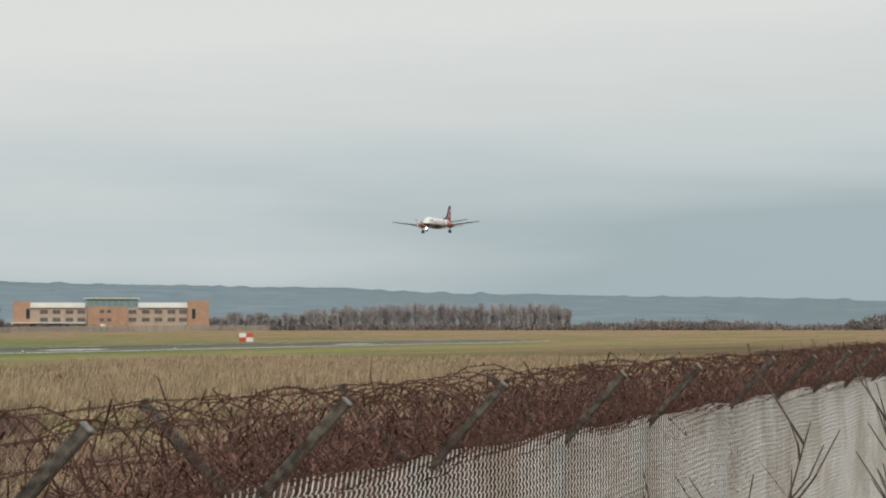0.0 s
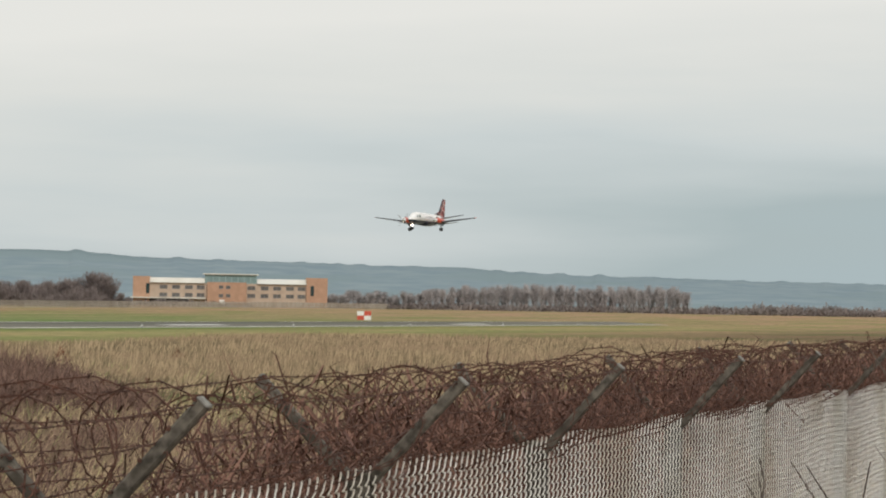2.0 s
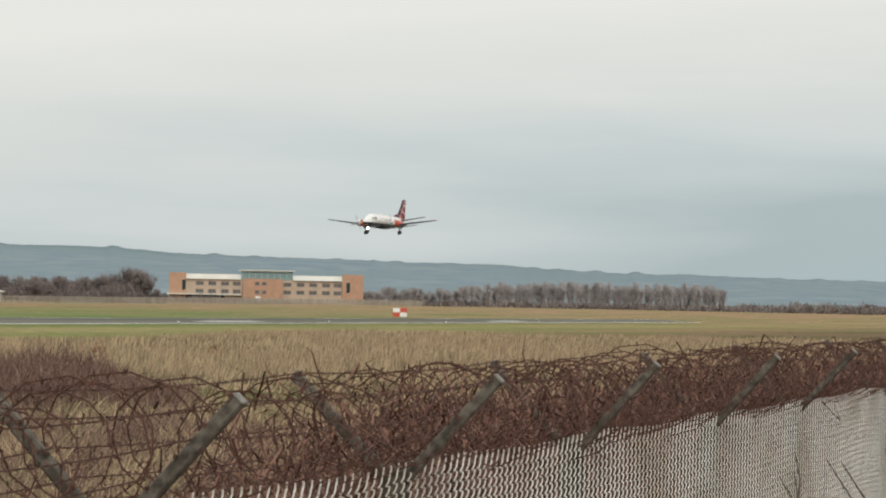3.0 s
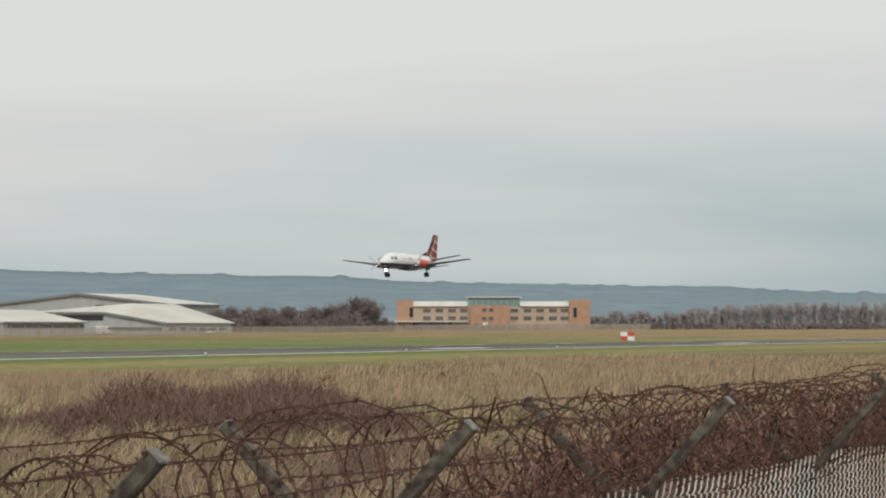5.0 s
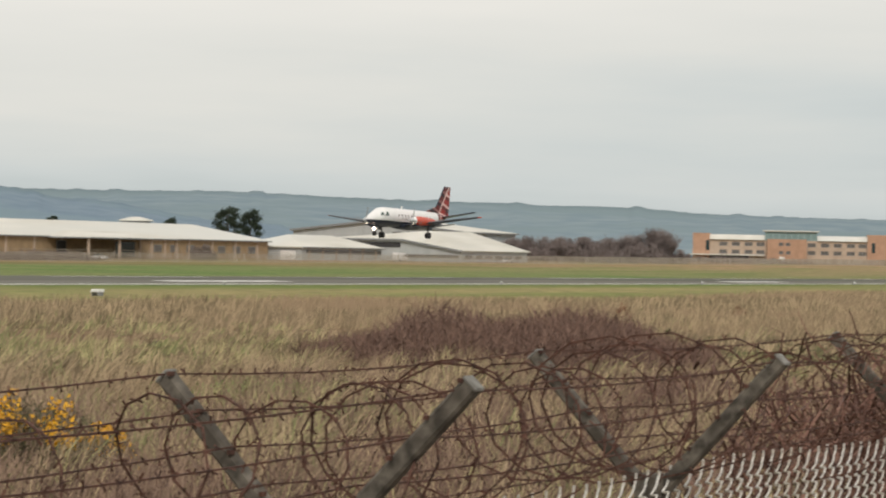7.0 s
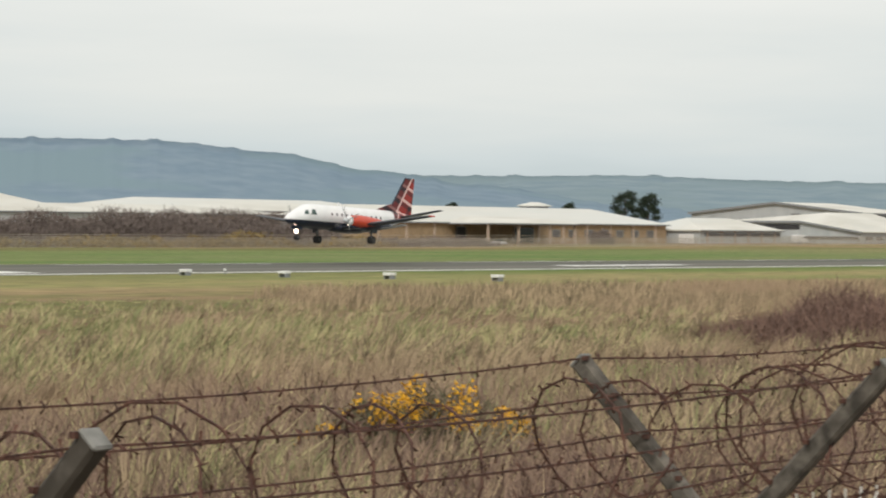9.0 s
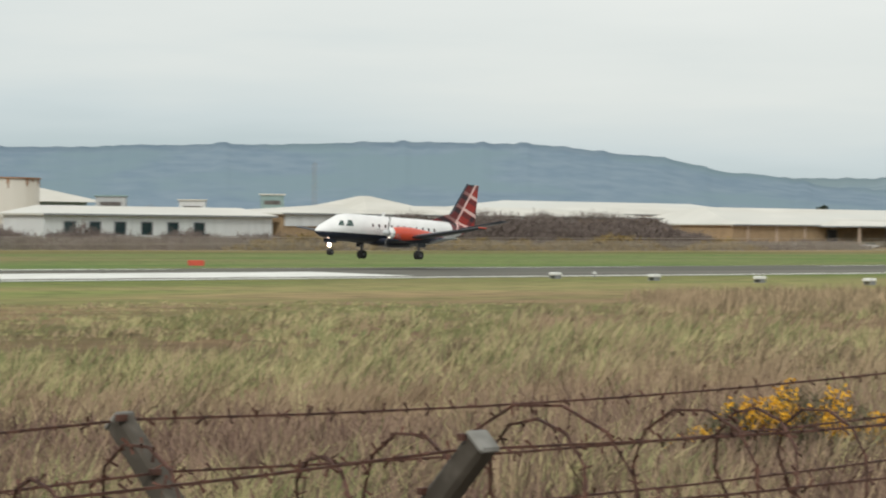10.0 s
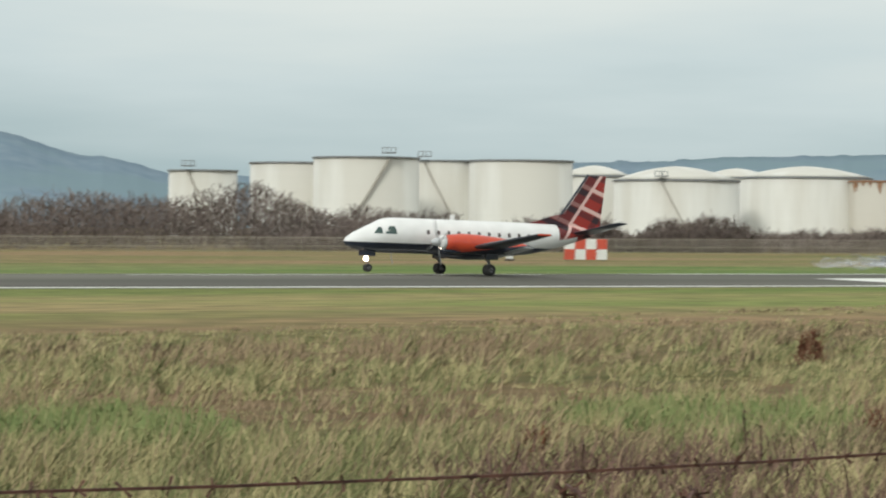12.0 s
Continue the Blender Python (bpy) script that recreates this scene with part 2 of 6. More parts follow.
def ground_material():
    """Rough straw by the fence, its colour darkened for shade under tall grass, mown green along the runway, darker
    turf beyond: bands across x with ragged edges.
    """
    m = bpy.data.materials.new("airfield_turf")
    m.use_nodes = True
    nt = m.node_tree
    b = nt.nodes["Principled BSDF"]
    b.inputs["Roughness"].default_value = 0.95
    b.inputs["Specular IOR Level"].default_value = 0.1
    co = nt.nodes.new("ShaderNodeTexCoord")
    sep = nt.nodes.new("ShaderNodeSeparateXYZ")
    nt.links.new(co.outputs["Object"], sep.inputs[0])

    def noise_node(scale, stretch, detail=6.0):
        mp = nt.nodes.new("ShaderNodeMapping")
        mp.inputs["Scale"].default_value = stretch
        nt.links.new(co.outputs["Object"], mp.inputs[0])
        n = nt.nodes.new("ShaderNodeTexNoise")
        n.inputs["Scale"].default_value, n.inputs["Detail"].default_value = scale, detail
        nt.links.new(mp.outputs[0], n.inputs["Vector"])
        return n.outputs["Fac"]

    def ramp(fac, stops):
        r = nt.nodes.new("ShaderNodeValToRGB")
        e = r.color_ramp.elements
        e[0].position, e[0].color = stops[0][0], (*stops[0][1], 1)
        e[1].position, e[1].color = stops[-1][0], (*stops[-1][1], 1)
        for p, c in stops[1:-1]:
            k = e.new(p)
            k.color = (*c, 1)
        nt.links.new(fac, r.inputs[0])
        return r.outputs[0]

    edge = noise_node(0.05, (1, 0.3, 1))
    jig = nt.nodes.new("ShaderNodeMath")
    jig.operation = "MULTIPLY_ADD"
    jig.inputs[1].default_value = 26.0
    nt.links.new(edge, jig.inputs[0])
    nt.links.new(sep.outputs[0], jig.inputs[2])
    band = nt.nodes.new("ShaderNodeMapRange")
    band.inputs[1].default_value, band.inputs[2].default_value = -1000.0, 0.0
    nt.links.new(jig.outputs[0], band.inputs[0])
    straw, green, olive, brown = (0.25, 0.185, 0.10), (0.17, 0.215, 0.085), (0.28, 0.26, 0.125), (0.22, 0.172, 0.105)
    # the last two stops paint the shade between tall tufts into the turf
    base = ramp(band.outputs[0], [(0.0, brown), (0.6, brown), (0.64, (0.25, 0.2, 0.11)), (0.68, (0.16, 0.155, 0.065)),
                                  (0.70, green), (0.82, green), (0.87, (0.195, 0.205, 0.085)), (0.893, olive), (0.912, (0.265, 0.21, 0.12)), (0.94, (0.17, 0.125, 0.075)), (1.0, (0.14, 0.10, 0.062))])
    far = nt.nodes.new("ShaderNodeMath")
    far.operation = "MULTIPLY_ADD"
    far.inputs[1].default_value = 300.0
    nt.links.new(edge, far.inputs[0])
    nt.links.new(sep.outputs[1], far.inputs[2])
    away = nt.nodes.new("ShaderNodeMapRange")
    away.inputs[1].default_value, away.inputs[2].default_value = 610.0, 1020.0
    nt.links.new(far.outputs[0], away.inputs[0])
    tan_mix = nt.nodes.new("ShaderNodeMix")
    tan_mix.data_type = "RGBA"
    nt.links.new(away.outputs[0], tan_mix.inputs[0])
    nt.links.new(base, tan_mix.inputs[6])
    tan_mix.inputs[7].default_value = (0.33, 0.235, 0.152, 1)
    base = tan_mix.outputs[2]
    near_y, deep_x = nt.nodes.new("ShaderNodeMapRange"), nt.nodes.new("ShaderNodeMapRange")
    near_y.inputs[1].default_value, near_y.inputs[2].default_value = 280.0, 190.0
    deep_x.inputs[1].default_value, deep_x.inputs[2].default_value = -215.0, -240.0
    nt.links.new(sep.outputs[1], near_y.inputs[0])
    nt.links.new(jig.outputs[0], deep_x.inputs[0])
    both = nt.nodes.new("ShaderNodeMath")
    both.operation = "MULTIPLY"
    nt.links.new(near_y.outputs[0], both.inputs[0])
    nt.links.new(deep_x.outputs[0], both.inputs[1])
    t2 = nt.nodes.new("ShaderNodeMix")
    t2.data_type = "RGBA"
    nt.links.new(both.outputs[0], t2.inputs[0])
    nt.links.new(base, t2.inputs[6])
    t2.inputs[7].default_value = (0.25, 0.195, 0.115, 1)
    base = t2.outputs[2]
    fine = ramp(noise_node(0.6, (1, 0.5, 1), 8.0), [(0.3, (0.62, 0.64, 0.6)), (0.7, (1.25, 1.2, 1.15))])
    patch = ramp(noise_node(0.06, (1, 0.3, 1)), [(0.42, (1.1, 1.0, 1.0)), (0.62, (0.72, 0.92, 0.62))])
    out = base
    for layer in (fine, patch):
        mx = nt.nodes.new("ShaderNodeMix")
        mx.data_type, mx.blend_type = "RGBA", "MULTIPLY"
        mx.inputs[0].default_value = 1.0
        nt.links.new(out, mx.inputs[6])
        nt.links.new(layer, mx.inputs[7])
        out = mx.outputs[2]
    nt.links.new(out, b.inputs["Base Color"])
    return m


def tartan_material():
    """Red with broad dark checks and pale crossing lines, along the fin's slant."""
    m = bpy.data.materials.new("tartan_paint")
    m.use_nodes = True
    nt = m.node_tree
    b = nt.nodes["Principled BSDF"]
    b.inputs["Roughness"].default_value = 0.35
    co = nt.nodes.new("ShaderNodeTexCoord")
    sep = nt.nodes.new("ShaderNodeSeparateXYZ")
    nt.links.new(co.outputs["Object"], sep.inputs[0])

    def math_node(op, a, bb=0.0, c=0.0):
        n = nt.nodes.new("ShaderNodeMath")
        n.operation = op
        for i, v in enumerate((a, bb, c)):
            if isinstance(v, (int, float)):
                n.inputs[i].default_value = v
            else:
                nt.links.new(v, n.inputs[i])
        return n.outputs[0]

    y, z = sep.outputs[1], sep.outputs[2]
    along = math_node("MULTIPLY_ADD", y, 1.0, math_node("MULTIPLY", z, 0.708))  # constant along the leading edge
    up = math_node("MULTIPLY_ADD", y, -0.38, z)                                 # rises to the rear
    f1, f2 = math_node("FRACT", math_node("MULTIPLY", along, 0.4)), math_node("FRACT", math_node("MULTIPLY", up, 0.667))
    front = math_node("GREATER_THAN", along, -5.3)                              # the dark stripe behind the leading edge
    dark1, dark2 = math_node("MAXIMUM", front, math_node("LESS_THAN", f1, 0.22)), math_node("LESS_THAN", f2, 0.3)
    line1, line2 = math_node("COMPARE", along, -5.45, 0.13), math_node("MULTIPLY", math_node("COMPARE", f2, 0.45, 0.1), math_node("MULTIPLY_ADD", front, -0.75, 1.0))
    dark = math_node("MULTIPLY", math_node("MAXIMUM", dark1, dark2), 0.62)
    dark = math_node("MULTIPLY_ADD", math_node("MULTIPLY", dark1, dark2), 0.5, dark)
    m1 = nt.nodes.new("ShaderNodeMix")
    m1.data_type = "RGBA"
    nt.links.new(dark, m1.inputs[0])
    m1.inputs[6].default_value, m1.inputs[7].default_value = (0.33, 0.026, 0.018, 1), (0.028, 0.011, 0.018, 1)
    m2 = nt.nodes.new("ShaderNodeMix")
    m2.data_type = "RGBA"
    nt.links.new(math_node("MAXIMUM", line1, line2), m2.inputs[0])
    nt.links.new(m1.outputs[2], m2.inputs[6])
    m2.inputs[7].default_value = (0.72, 0.5, 0.46, 1)
    nt.links.new(m2.outputs[2], b.inputs["Base Color"])
    return m


M["turf"], M["tartan"] = ground_material(), tartan_material()


# ---- mesh helpers ----
def thing(name, label, category, group="", kind="", at=None):
    ob = tagged(new(name), label, category, group, kind)
    if at is not None:
        ob.matrix_basis = at
    return ob


def finish(name, bm, material, smooth=False):
    bmesh.ops.recalc_face_normals(bm, faces=bm.faces)
    me = bpy.data.meshes.new(name)
    bm.to_mesh(me)
    bm.free()
    for mm in material if isinstance(material, (list, tuple)) else [material]:
        me.materials.append(mm)
    if smooth:
        me.polygons.foreach_set("use_smooth", [True] * len(me.polygons))
    return me


def part(name, bm, material, parent, label="", smooth=False, kind=""):
    ob = new(name, finish(name, bm, material, smooth))
    ob.parent = parent
    return tagged(ob, label, kind=kind)


def solid(name, bm, material, label, category, group="", kind="", smooth=False, at=None):
    ob = tagged(new(name, finish(name, bm, material, smooth)), label, category, group, kind)
    if at is not None:
        ob.matrix_basis = at
    return ob


def raw_mesh(name, verts, faces, material):
    me = bpy.data.meshes.new(name)
    me.from_pydata(verts, [], faces)
    me.materials.append(material)
    me.update()
    return me


def box(bm, c, s, rot=None, bevel=0.0, slot=0):
    r = bmesh.ops.create_cube(bm, size=1.0)
    vs = r["verts"]
    mtx = Matrix.Translation(c) @ (rot.to_4x4() if rot else Matrix.Identity(4)) @ Matrix.Diagonal((*s, 1))
    bmesh.ops.transform(bm, matrix=mtx, verts=vs)
    fs = {f for v in vs for f in v.link_faces}
    for f in fs:
        f.material_index = slot
    if bevel:
        bmesh.ops.bevel(bm, geom=list({e for v in vs for e in v.link_edges}), offset=bevel, segments=1, affect="EDGES")
    return vs


def beam(bm, p, q, w, d, bevel=0.0):
    p, q = Vector(p), Vector(q)
    box(bm, (p + q) / 2, (w, d, (q - p).length), (q - p).to_track_quat("Z", "Y").to_matrix(), bevel)


def rings(bm, loops, cap=True, slot=0):
    """Join closed loops of equal length into a skin."""
    made = [[bm.verts.new(p) for p in loop] for loop in loops]
    n = len(made[0])
    for a, b in zip(made, made[1:]):
        for i in range(n):
            f = bm.faces.new((a[i], a[(i + 1) % n], b[(i + 1) % n], b[i]))
            f.material_index = slot
    if cap:
        bm.faces.new(made[0][::-1]).material_index = slot
        bm.faces.new(made[-1]).material_index = slot
    return made


def tube(bm, pts, radii, n=6, cap=True):
    pts = [Vector(p) for p in pts]
    if isinstance(radii, (int, float)):
        radii = [radii] * len(pts)
    loops = []
    for i, p in enumerate(pts):
        d = (pts[min(i + 1, len(pts) - 1)] - pts[max(i - 1, 0)]).normalized()
        u = d.cross(Vector((0, 0, 1)) if abs(d.z) < 0.9 else Vector((1, 0, 0))).normalized()
        v = d.cross(u)
        loops.append([p + (u * math.cos(a) + v * math.sin(a)) * radii[i] for a in (2 * math.pi * k / n for k in range(n))])
    return rings(bm, loops, cap)


def prism(bm, outline, depth_vec, slot=0):
    """A flat outline given thickness."""
    d = Vector(depth_vec)
    return rings(bm, [[Vector(p) for p in outline], [Vector(p) + d for p in outline]], True, slot)


# ---- the ground ----
def ground_z(x, y):
    r = math.hypot(x, y)
    z = 0.0
    if x > -3.0:
        z += 1.7 * min(1.0, (x + 3.0) / 2.4) ** 2 * (3 - 2 * min(1.0, (x + 3.0) / 2.4))
    z += max(0.0, min(1.0, (r - 650) / 500)) * 2.2 if x < -215 or y > 700 else 0.0
    if -130 < x < -5:
        z += 0.16 * noise.noise((x * 0.05, y * 0.03, 3.1)) * min(1.0, (x + 130) / 40, -(x + 5) / 8)
    return z - (0.02 if -196 < x < -148 else 0.0)


def build_ground():
    xs = [-4800, -3800, -2800, -2000, -1500, -1200, -1000, -850, -700, -600, -500, -420, -350, -300, -260, -230, -215, -205, -197, -194, -150, -146]
    xs += list(range(-140, -8, 6)) + [-8, -6, -5, -4, -3, -2.4, -1.8, -1.2, -0.6, 0, 4, 20, 80, 300, 1200, 4000]
    ys = [-3000, -1200, -500, -200, -80, -40, -20, -10] + list(range(0, 330, 8)) + [360, 420, 500, 600, 700, 800, 950, 1100, 1300, 1600, 2200, 3200, 4800]
    verts = [(x, y, ground_z(x, y)) for x in xs for y in ys]
    k = len(ys)
    faces = [(i * k + j, (i + 1) * k + j, (i + 1) * k + j + 1, i * k + j + 1) for i in range(len(xs) - 1) for j in range(k - 1)]
    ob = new("ground", raw_mesh("ground", verts, faces, M["turf"]))
    tagged(ob, "rough straw-coloured airfield grass with mown green strips", "ground", kind="structure")


CROWN = 0.33  # the runway's centre stands this much above its edges


def runway_z(x):
    return CROWN * (1 - abs(x + 172) / 23.0) if abs(x + 172) < 23 else 0.0


def build_runway():
    bm = bmesh.new()
    prev = None
    for y in range(-700, 1701, 100):
        row = [bm.verts.new((x, y, z)) for x, z in ((-195.5, -0.3), (-195, 0.0), (-172, CROWN), (-149, 0.0), (-148.5, -0.3))]
        if prev:
            for i in range(4):
                bm.faces.new((prev[i], prev[i + 1], row[i + 1], row[i]))
        prev = row
    runway = solid("runway", bm, M["asphalt"], "grey asphalt runway with worn white markings", "runway", kind="structure")

    def stripe(name, x0, x1, y0, y1, label):
        b = bmesh.new()
        mid = [x for x in (x0, -172, x1) if x0 <= x <= x1]
        mid = sorted(set(mid))
        ny = max(1, int((y1 - y0) / 100))
        lo = [[b.verts.new((x, y0 + (y1 - y0) * j / ny, runway_z(x) + 0.012)) for x in mid] for j in range(ny + 1)]
        for a, c in zip(lo, lo[1:]):
            for i in range(len(mid) - 1):
                b.faces.new((a[i], a[i + 1], c[i + 1], c[i]))
        part(name, b, M["marking"], runway, label)

    stripe("edge_line", -150.7, -149.4, -700, 1700, "white painted runway edge line")
    stripe("edge_line", -194.5, -193.6, -700, 1700, "white painted runway edge line")
    for k in range(-8, 26):
        stripe("centre_dash", -172.45, -171.55, 190.5 + k * 59.5, 190.5 + k * 59.5 + 30, "white centreline dash")
    stripe("aiming_mark", -164, -153, 118, 168.5, "broad white aiming-point bar")
    stripe("aiming_mark", -191, -180, 118, 168.5, "broad white aiming-point bar")
    for y0 in (250, 400, 550):
        stripe("touchdown_mark", -160, -157, y0, y0 + 24, "white touchdown-zone bar")


build_ground()
build_runway()


# ---- the aircraft: origin on the ground between its main wheels, nose along +y ----
def section(y, cx, cz, rx, rz, n=24):
    return [(cx + rx * math.sin(2 * math.pi * i / n), y, cz + rz * math.cos(2 * math.pi * i / n)) for i in range(n)]


FUSELAGE = [(8.9, 1.92, 0.06, 0.06), (8.75, 1.94, 0.28, 0.26), (8.3, 2.0, 0.55, 0.5), (7.6, 2.1, 0.82, 0.74), (7.0, 2.2, 0.97, 0.92),
            (6.3, 2.36, 1.08, 1.10), (5.5, 2.42, 1.14, 1.155), (4.0, 2.43, 1.155, 1.155), (0.0, 2.43, 1.155, 1.155), (-3.2, 2.45, 1.15, 1.14),
            (-5.0, 2.55, 1.02, 1.03), (-6.8, 2.75, 0.8, 0.82), (-8.4, 2.95, 0.52, 0.56), (-9.6, 3.1, 0.28, 0.32), (-10.2, 3.15, 0.1, 0.14)]


def wing_skin(bm, side, root, tip, thick_r, thick_t):
    """root and tip: (x, y_front, y_back, z)."""
    loops = []
    for (x, yf, yb, z), th in ((root, thick_r), (tip, thick_t)):
        c = yf - yb
        prof = [(0, 0), (0.05, 0.45), (0.25, 0.95), (0.5, 0.8), (0.8, 0.35), (1, 0.03), (1, -0.03), (0.6, -0.4), (0.25, -0.55), (0.05, -0.35)]
        loops.append([(side * x, yf - u * c, z + v * th / 1.5) for u, v in prof])
    rings(bm, loops)


def build_aircraft():
    plane = thing("airliner", "white twin-propeller airliner with navy belly and red tartan tail, landing", "aircraft")
    bm = bmesh.new()
    n = 40
    rings(bm, [section(y, 0, z, rx, rz, n) for y, z, rx, rz in FUSELAGE])
    navy_line = 1.92
    # the paint line: a level cut along the lower side
    bmesh.ops.bisect_plane(bm, geom=bm.verts[:] + bm.edges[:] + bm.faces[:], plane_co=(0, 0, navy_line), plane_no=(0, 0, 1))
    for f in bm.faces:
        c = f.calc_center_median()
        f.material_index = 1 if c.z < navy_line else 0
        if c.y < -6.6 and c.z > 2.6:
            f.material_index = 2
    body = part("fuselage", bm, [M["white"], M["navy"], M["tartan"]], plane, "gloss white fuselage with a navy underside", True)
    # wing box fairing under the body
    bm = bmesh.new()
    rings(bm, [section(y, 0, 1.5, rx, rz, 16) for y, rx, rz in ((2.6, 0.2, 0.1), (1.9, 1.0, 0.42), (0, 1.2, 0.52), (-2.0, 1.05, 0.45), (-3.2, 0.2, 0.1))])
    part("wing_fairing", bm, M["navy"], plane, "navy wing root fairing", True)
    for side in (-1, 1):
        bm = bmesh.new()
        wing_skin(bm, side, (0.9, 1.75, -1.15, 1.45), (10.72, 0.85, -0.35, 2.66), 0.46, 0.16)
        w = part("wing", bm, M["wing"], plane, "dark grey tapered wing", True)
        bm = bmesh.new()
        wing_skin(bm, side, (1.3, -1.0, -2.1, 1.22), (6.4, -0.72, -1.6, 1.86), 0.16, 0.12)
        part("flap", bm, M["pale"], w, "lowered pale grey flap", True)
        bm = bmesh.new()
        box(bm, (side * 10.76, 0.28, 2.67), (0.1, 0.95, 0.12), bevel=0.03)
        part("wing_tip", bm, M["red"], w, "red wing tip")
        # engine nacelle
        bm = bmesh.new()
        nx = side * 3.36
        rings(bm, [section(y, nx, z, rx, rz, 18) for y, z, rx, rz in ((3.42, 2.055, 0.452, 0.47), (2.9, 2.06, 0.50, 0.52), (2.2, 2.04, 0.58, 0.62), (1.0, 1.98, 0.62, 0.66), (-0.6, 1.92, 0.58, 0.58), (-2.2, 1.86, 0.36, 0.36), (-3.3, 1.84, 0.1, 0.12))])
        bmesh.ops.bisect_plane(bm, geom=bm.verts[:] + bm.edges[:] + bm.faces[:], plane_co=(0, 0, 1.72), plane_no=(0, 0.12, 1))
        for f in bm.faces:
            c = f.calc_center_median()
            f.material_index = 1 if c.z + 0.12 * c.y < 1.72 else 0
        nac = part("engine_nacelle", bm, [M["red"], M["navy"]], plane, "orange-red engine nacelle", True)
        bm = bmesh.new()
        rings(bm, [section(y, nx, z, rx, rz, 18) for y, z, rx, rz in ((3.75, 2.06, 0.30, 0.30), (3.6, 2.05, 0.42, 0.44), (3.38, 2.055, 0.468, 0.486))])
        part("cowl", bm, M["white"], nac, "white front cowl", True)
        bm = bmesh.new()
        rings(bm, [section(y, nx, z, rx, rz, 12) for y, z, rx, rz in ((3.55, 1.52, 0.22, 0.11), (2.9, 1.50, 0.26, 0.15), (1.6, 1.48, 0.2, 0.1))])
        part("intake", bm, M["navy"], nac, "dark chin air intake", True)
        bm = bmesh.new()
        rings(bm, [section(y, nx, 1.74, r, r, 10) for y, r in ((3.66, 0.05), (3.64, 0.12), (3.5, 0.12))])
        part("taxi_light", bm, M["lamp_soft"], nac, "lit taxi light")
        # propeller: a part of its own that turns
        prop = new("propeller")
        prop.parent = plane
        prop.matrix_basis = pose(nx, 3.85, 2.06)
        tagged(prop, "four-bladed black propeller with a grey spinner")
        bm = bmesh.new()
        rings(bm, [[(r * math.sin(a), y, r * math.cos(a)) for a in (2 * math.pi * i / 14 for i in range(14))] for y, r in ((0.52, 0.02), (0.42, 0.13), (0.2, 0.24), (-0.08, 0.29))])
        part("spinner", bm, M["pale"], prop, "grey spinner", True)
        for k in range(4):
            bm = bmesh.new()
            a = math.pi / 2 * k
            loops = []
            for r, c, tw in ((0.22, 0.08, 55), (0.6, 0.12, 42), (1.1, 0.12, 30), (1.6, 0.06, 22)):
                t = radians(tw)
                loops.append([(u * math.cos(t) - v * math.sin(t), u * math.sin(t) + v * math.cos(t), r) for u, v in ((-c / 2, 0), (0, 0.03), (c / 2, 0), (0, -0.03))])
            turn = Matrix.Rotation(a, 4, "Y")
            rings(bm, [[turn @ Vector(p) for p in lp] for lp in loops])
            part("blade", bm, M["blade"], prop)
        PROPS.append((prop, nx, side))
        # main gear
        bm = bmesh.new()
        tube(bm, [(side * 3.355, 0.05, 1.75), (side * 3.355, 0, 0.45)], 0.09, 8)
        tube(bm, [(side * 3.355, 0.7, 1.5), (side * 3.355, 0.03, 0.8)], 0.045, 6)
        leg = part("main_gear_leg", bm, M["steel"], plane, "steel main gear leg", True)
        bm = bmesh.new()
        box(bm, (side * 3.66, -0.05, 1.3), (0.03, 0.9, 0.55), bevel=0.01)
        part("gear_door", bm, M["navy"], leg)
        for dx in (-0.19, 0.19):
            wheel = wheel_part(plane, 0.37, 0.2)
            wheel.matrix_basis = pose(side * 3.355 + dx, 0, 0.37)
            WHEELS.append((wheel, side * 3.355 + dx, 0.0, 0.37))
        # tailplane
        bm = bmesh.new()
        wing_skin(bm, side, (0.25, -8.0, -9.9, 2.98), (4.6, -8.75, -9.75, 3.72), 0.2, 0.1)
        part("tailplane", bm, M["navy"], plane, "dark navy tailplane", True)
        # cockpit and cabin windows
        for k, (y0, y1, z0, z1) in enumerate(((7.18, 6.62, 2.5, 2.9), (6.46, 5.62, 2.5, 2.98))):
            bm = bmesh.new()
            lo = []
            for y, z in ((y0, z0), (y1, z0), (y1 + 0.12 * k, z1), (y0 - 0.34, z1)):
                lo.append((skin_x(y, z) * side * 1.004, y, z))
            prism(bm, lo, (side * 0.02, 0, 0.01))
            part("cockpit_window", bm, M["screen"], body, "dark cockpit window")
        for k in range(11):
            y = 3.35 - k * 0.76
            bm = bmesh.new()
            c = [(skin_x(y, z) * side, y + dy, z) for dy, z in ((-0.09, 2.55), (0.09, 2.55), (0.12, 2.69), (0.09, 2.83), (-0.09, 2.83), (-0.12, 2.69))]
            prism(bm, c, (side * 0.012, 0, 0))
            part("cabin_window", bm, M["cabin_glass"], body)
    for side in (-1, 1):  # front panes of the windscreen
        bm = bmesh.new()
        lo = [(side * 0.06, 7.32, 2.66), (side * 0.56, 7.1, 2.64), (side * 0.5, 6.78, 2.98), (side * 0.06, 6.92, 3.02)]
        prism(bm, lo, (0, 0.05, 0.05))
        part("windscreen", bm, M["screen"], body, "dark windscreen pane")
    # fin and rudder
    bm = bmesh.new()
    for th0, th1, outline in ((0.11, 0.05, [(-6.9, 3.35), (-9.45, 6.95), (-10.75, 6.95), (-10.3, 3.1)]),):
        a = [(th0 if z < 4 else th1, y, z) for y, z in outline]
        rings(bm, [[(-x, y, z) for x, y, z in a], a])
    fin = part("fin", bm, M["tartan"], plane, "red tartan fin with pale crossing lines")
    bm = bmesh.new()
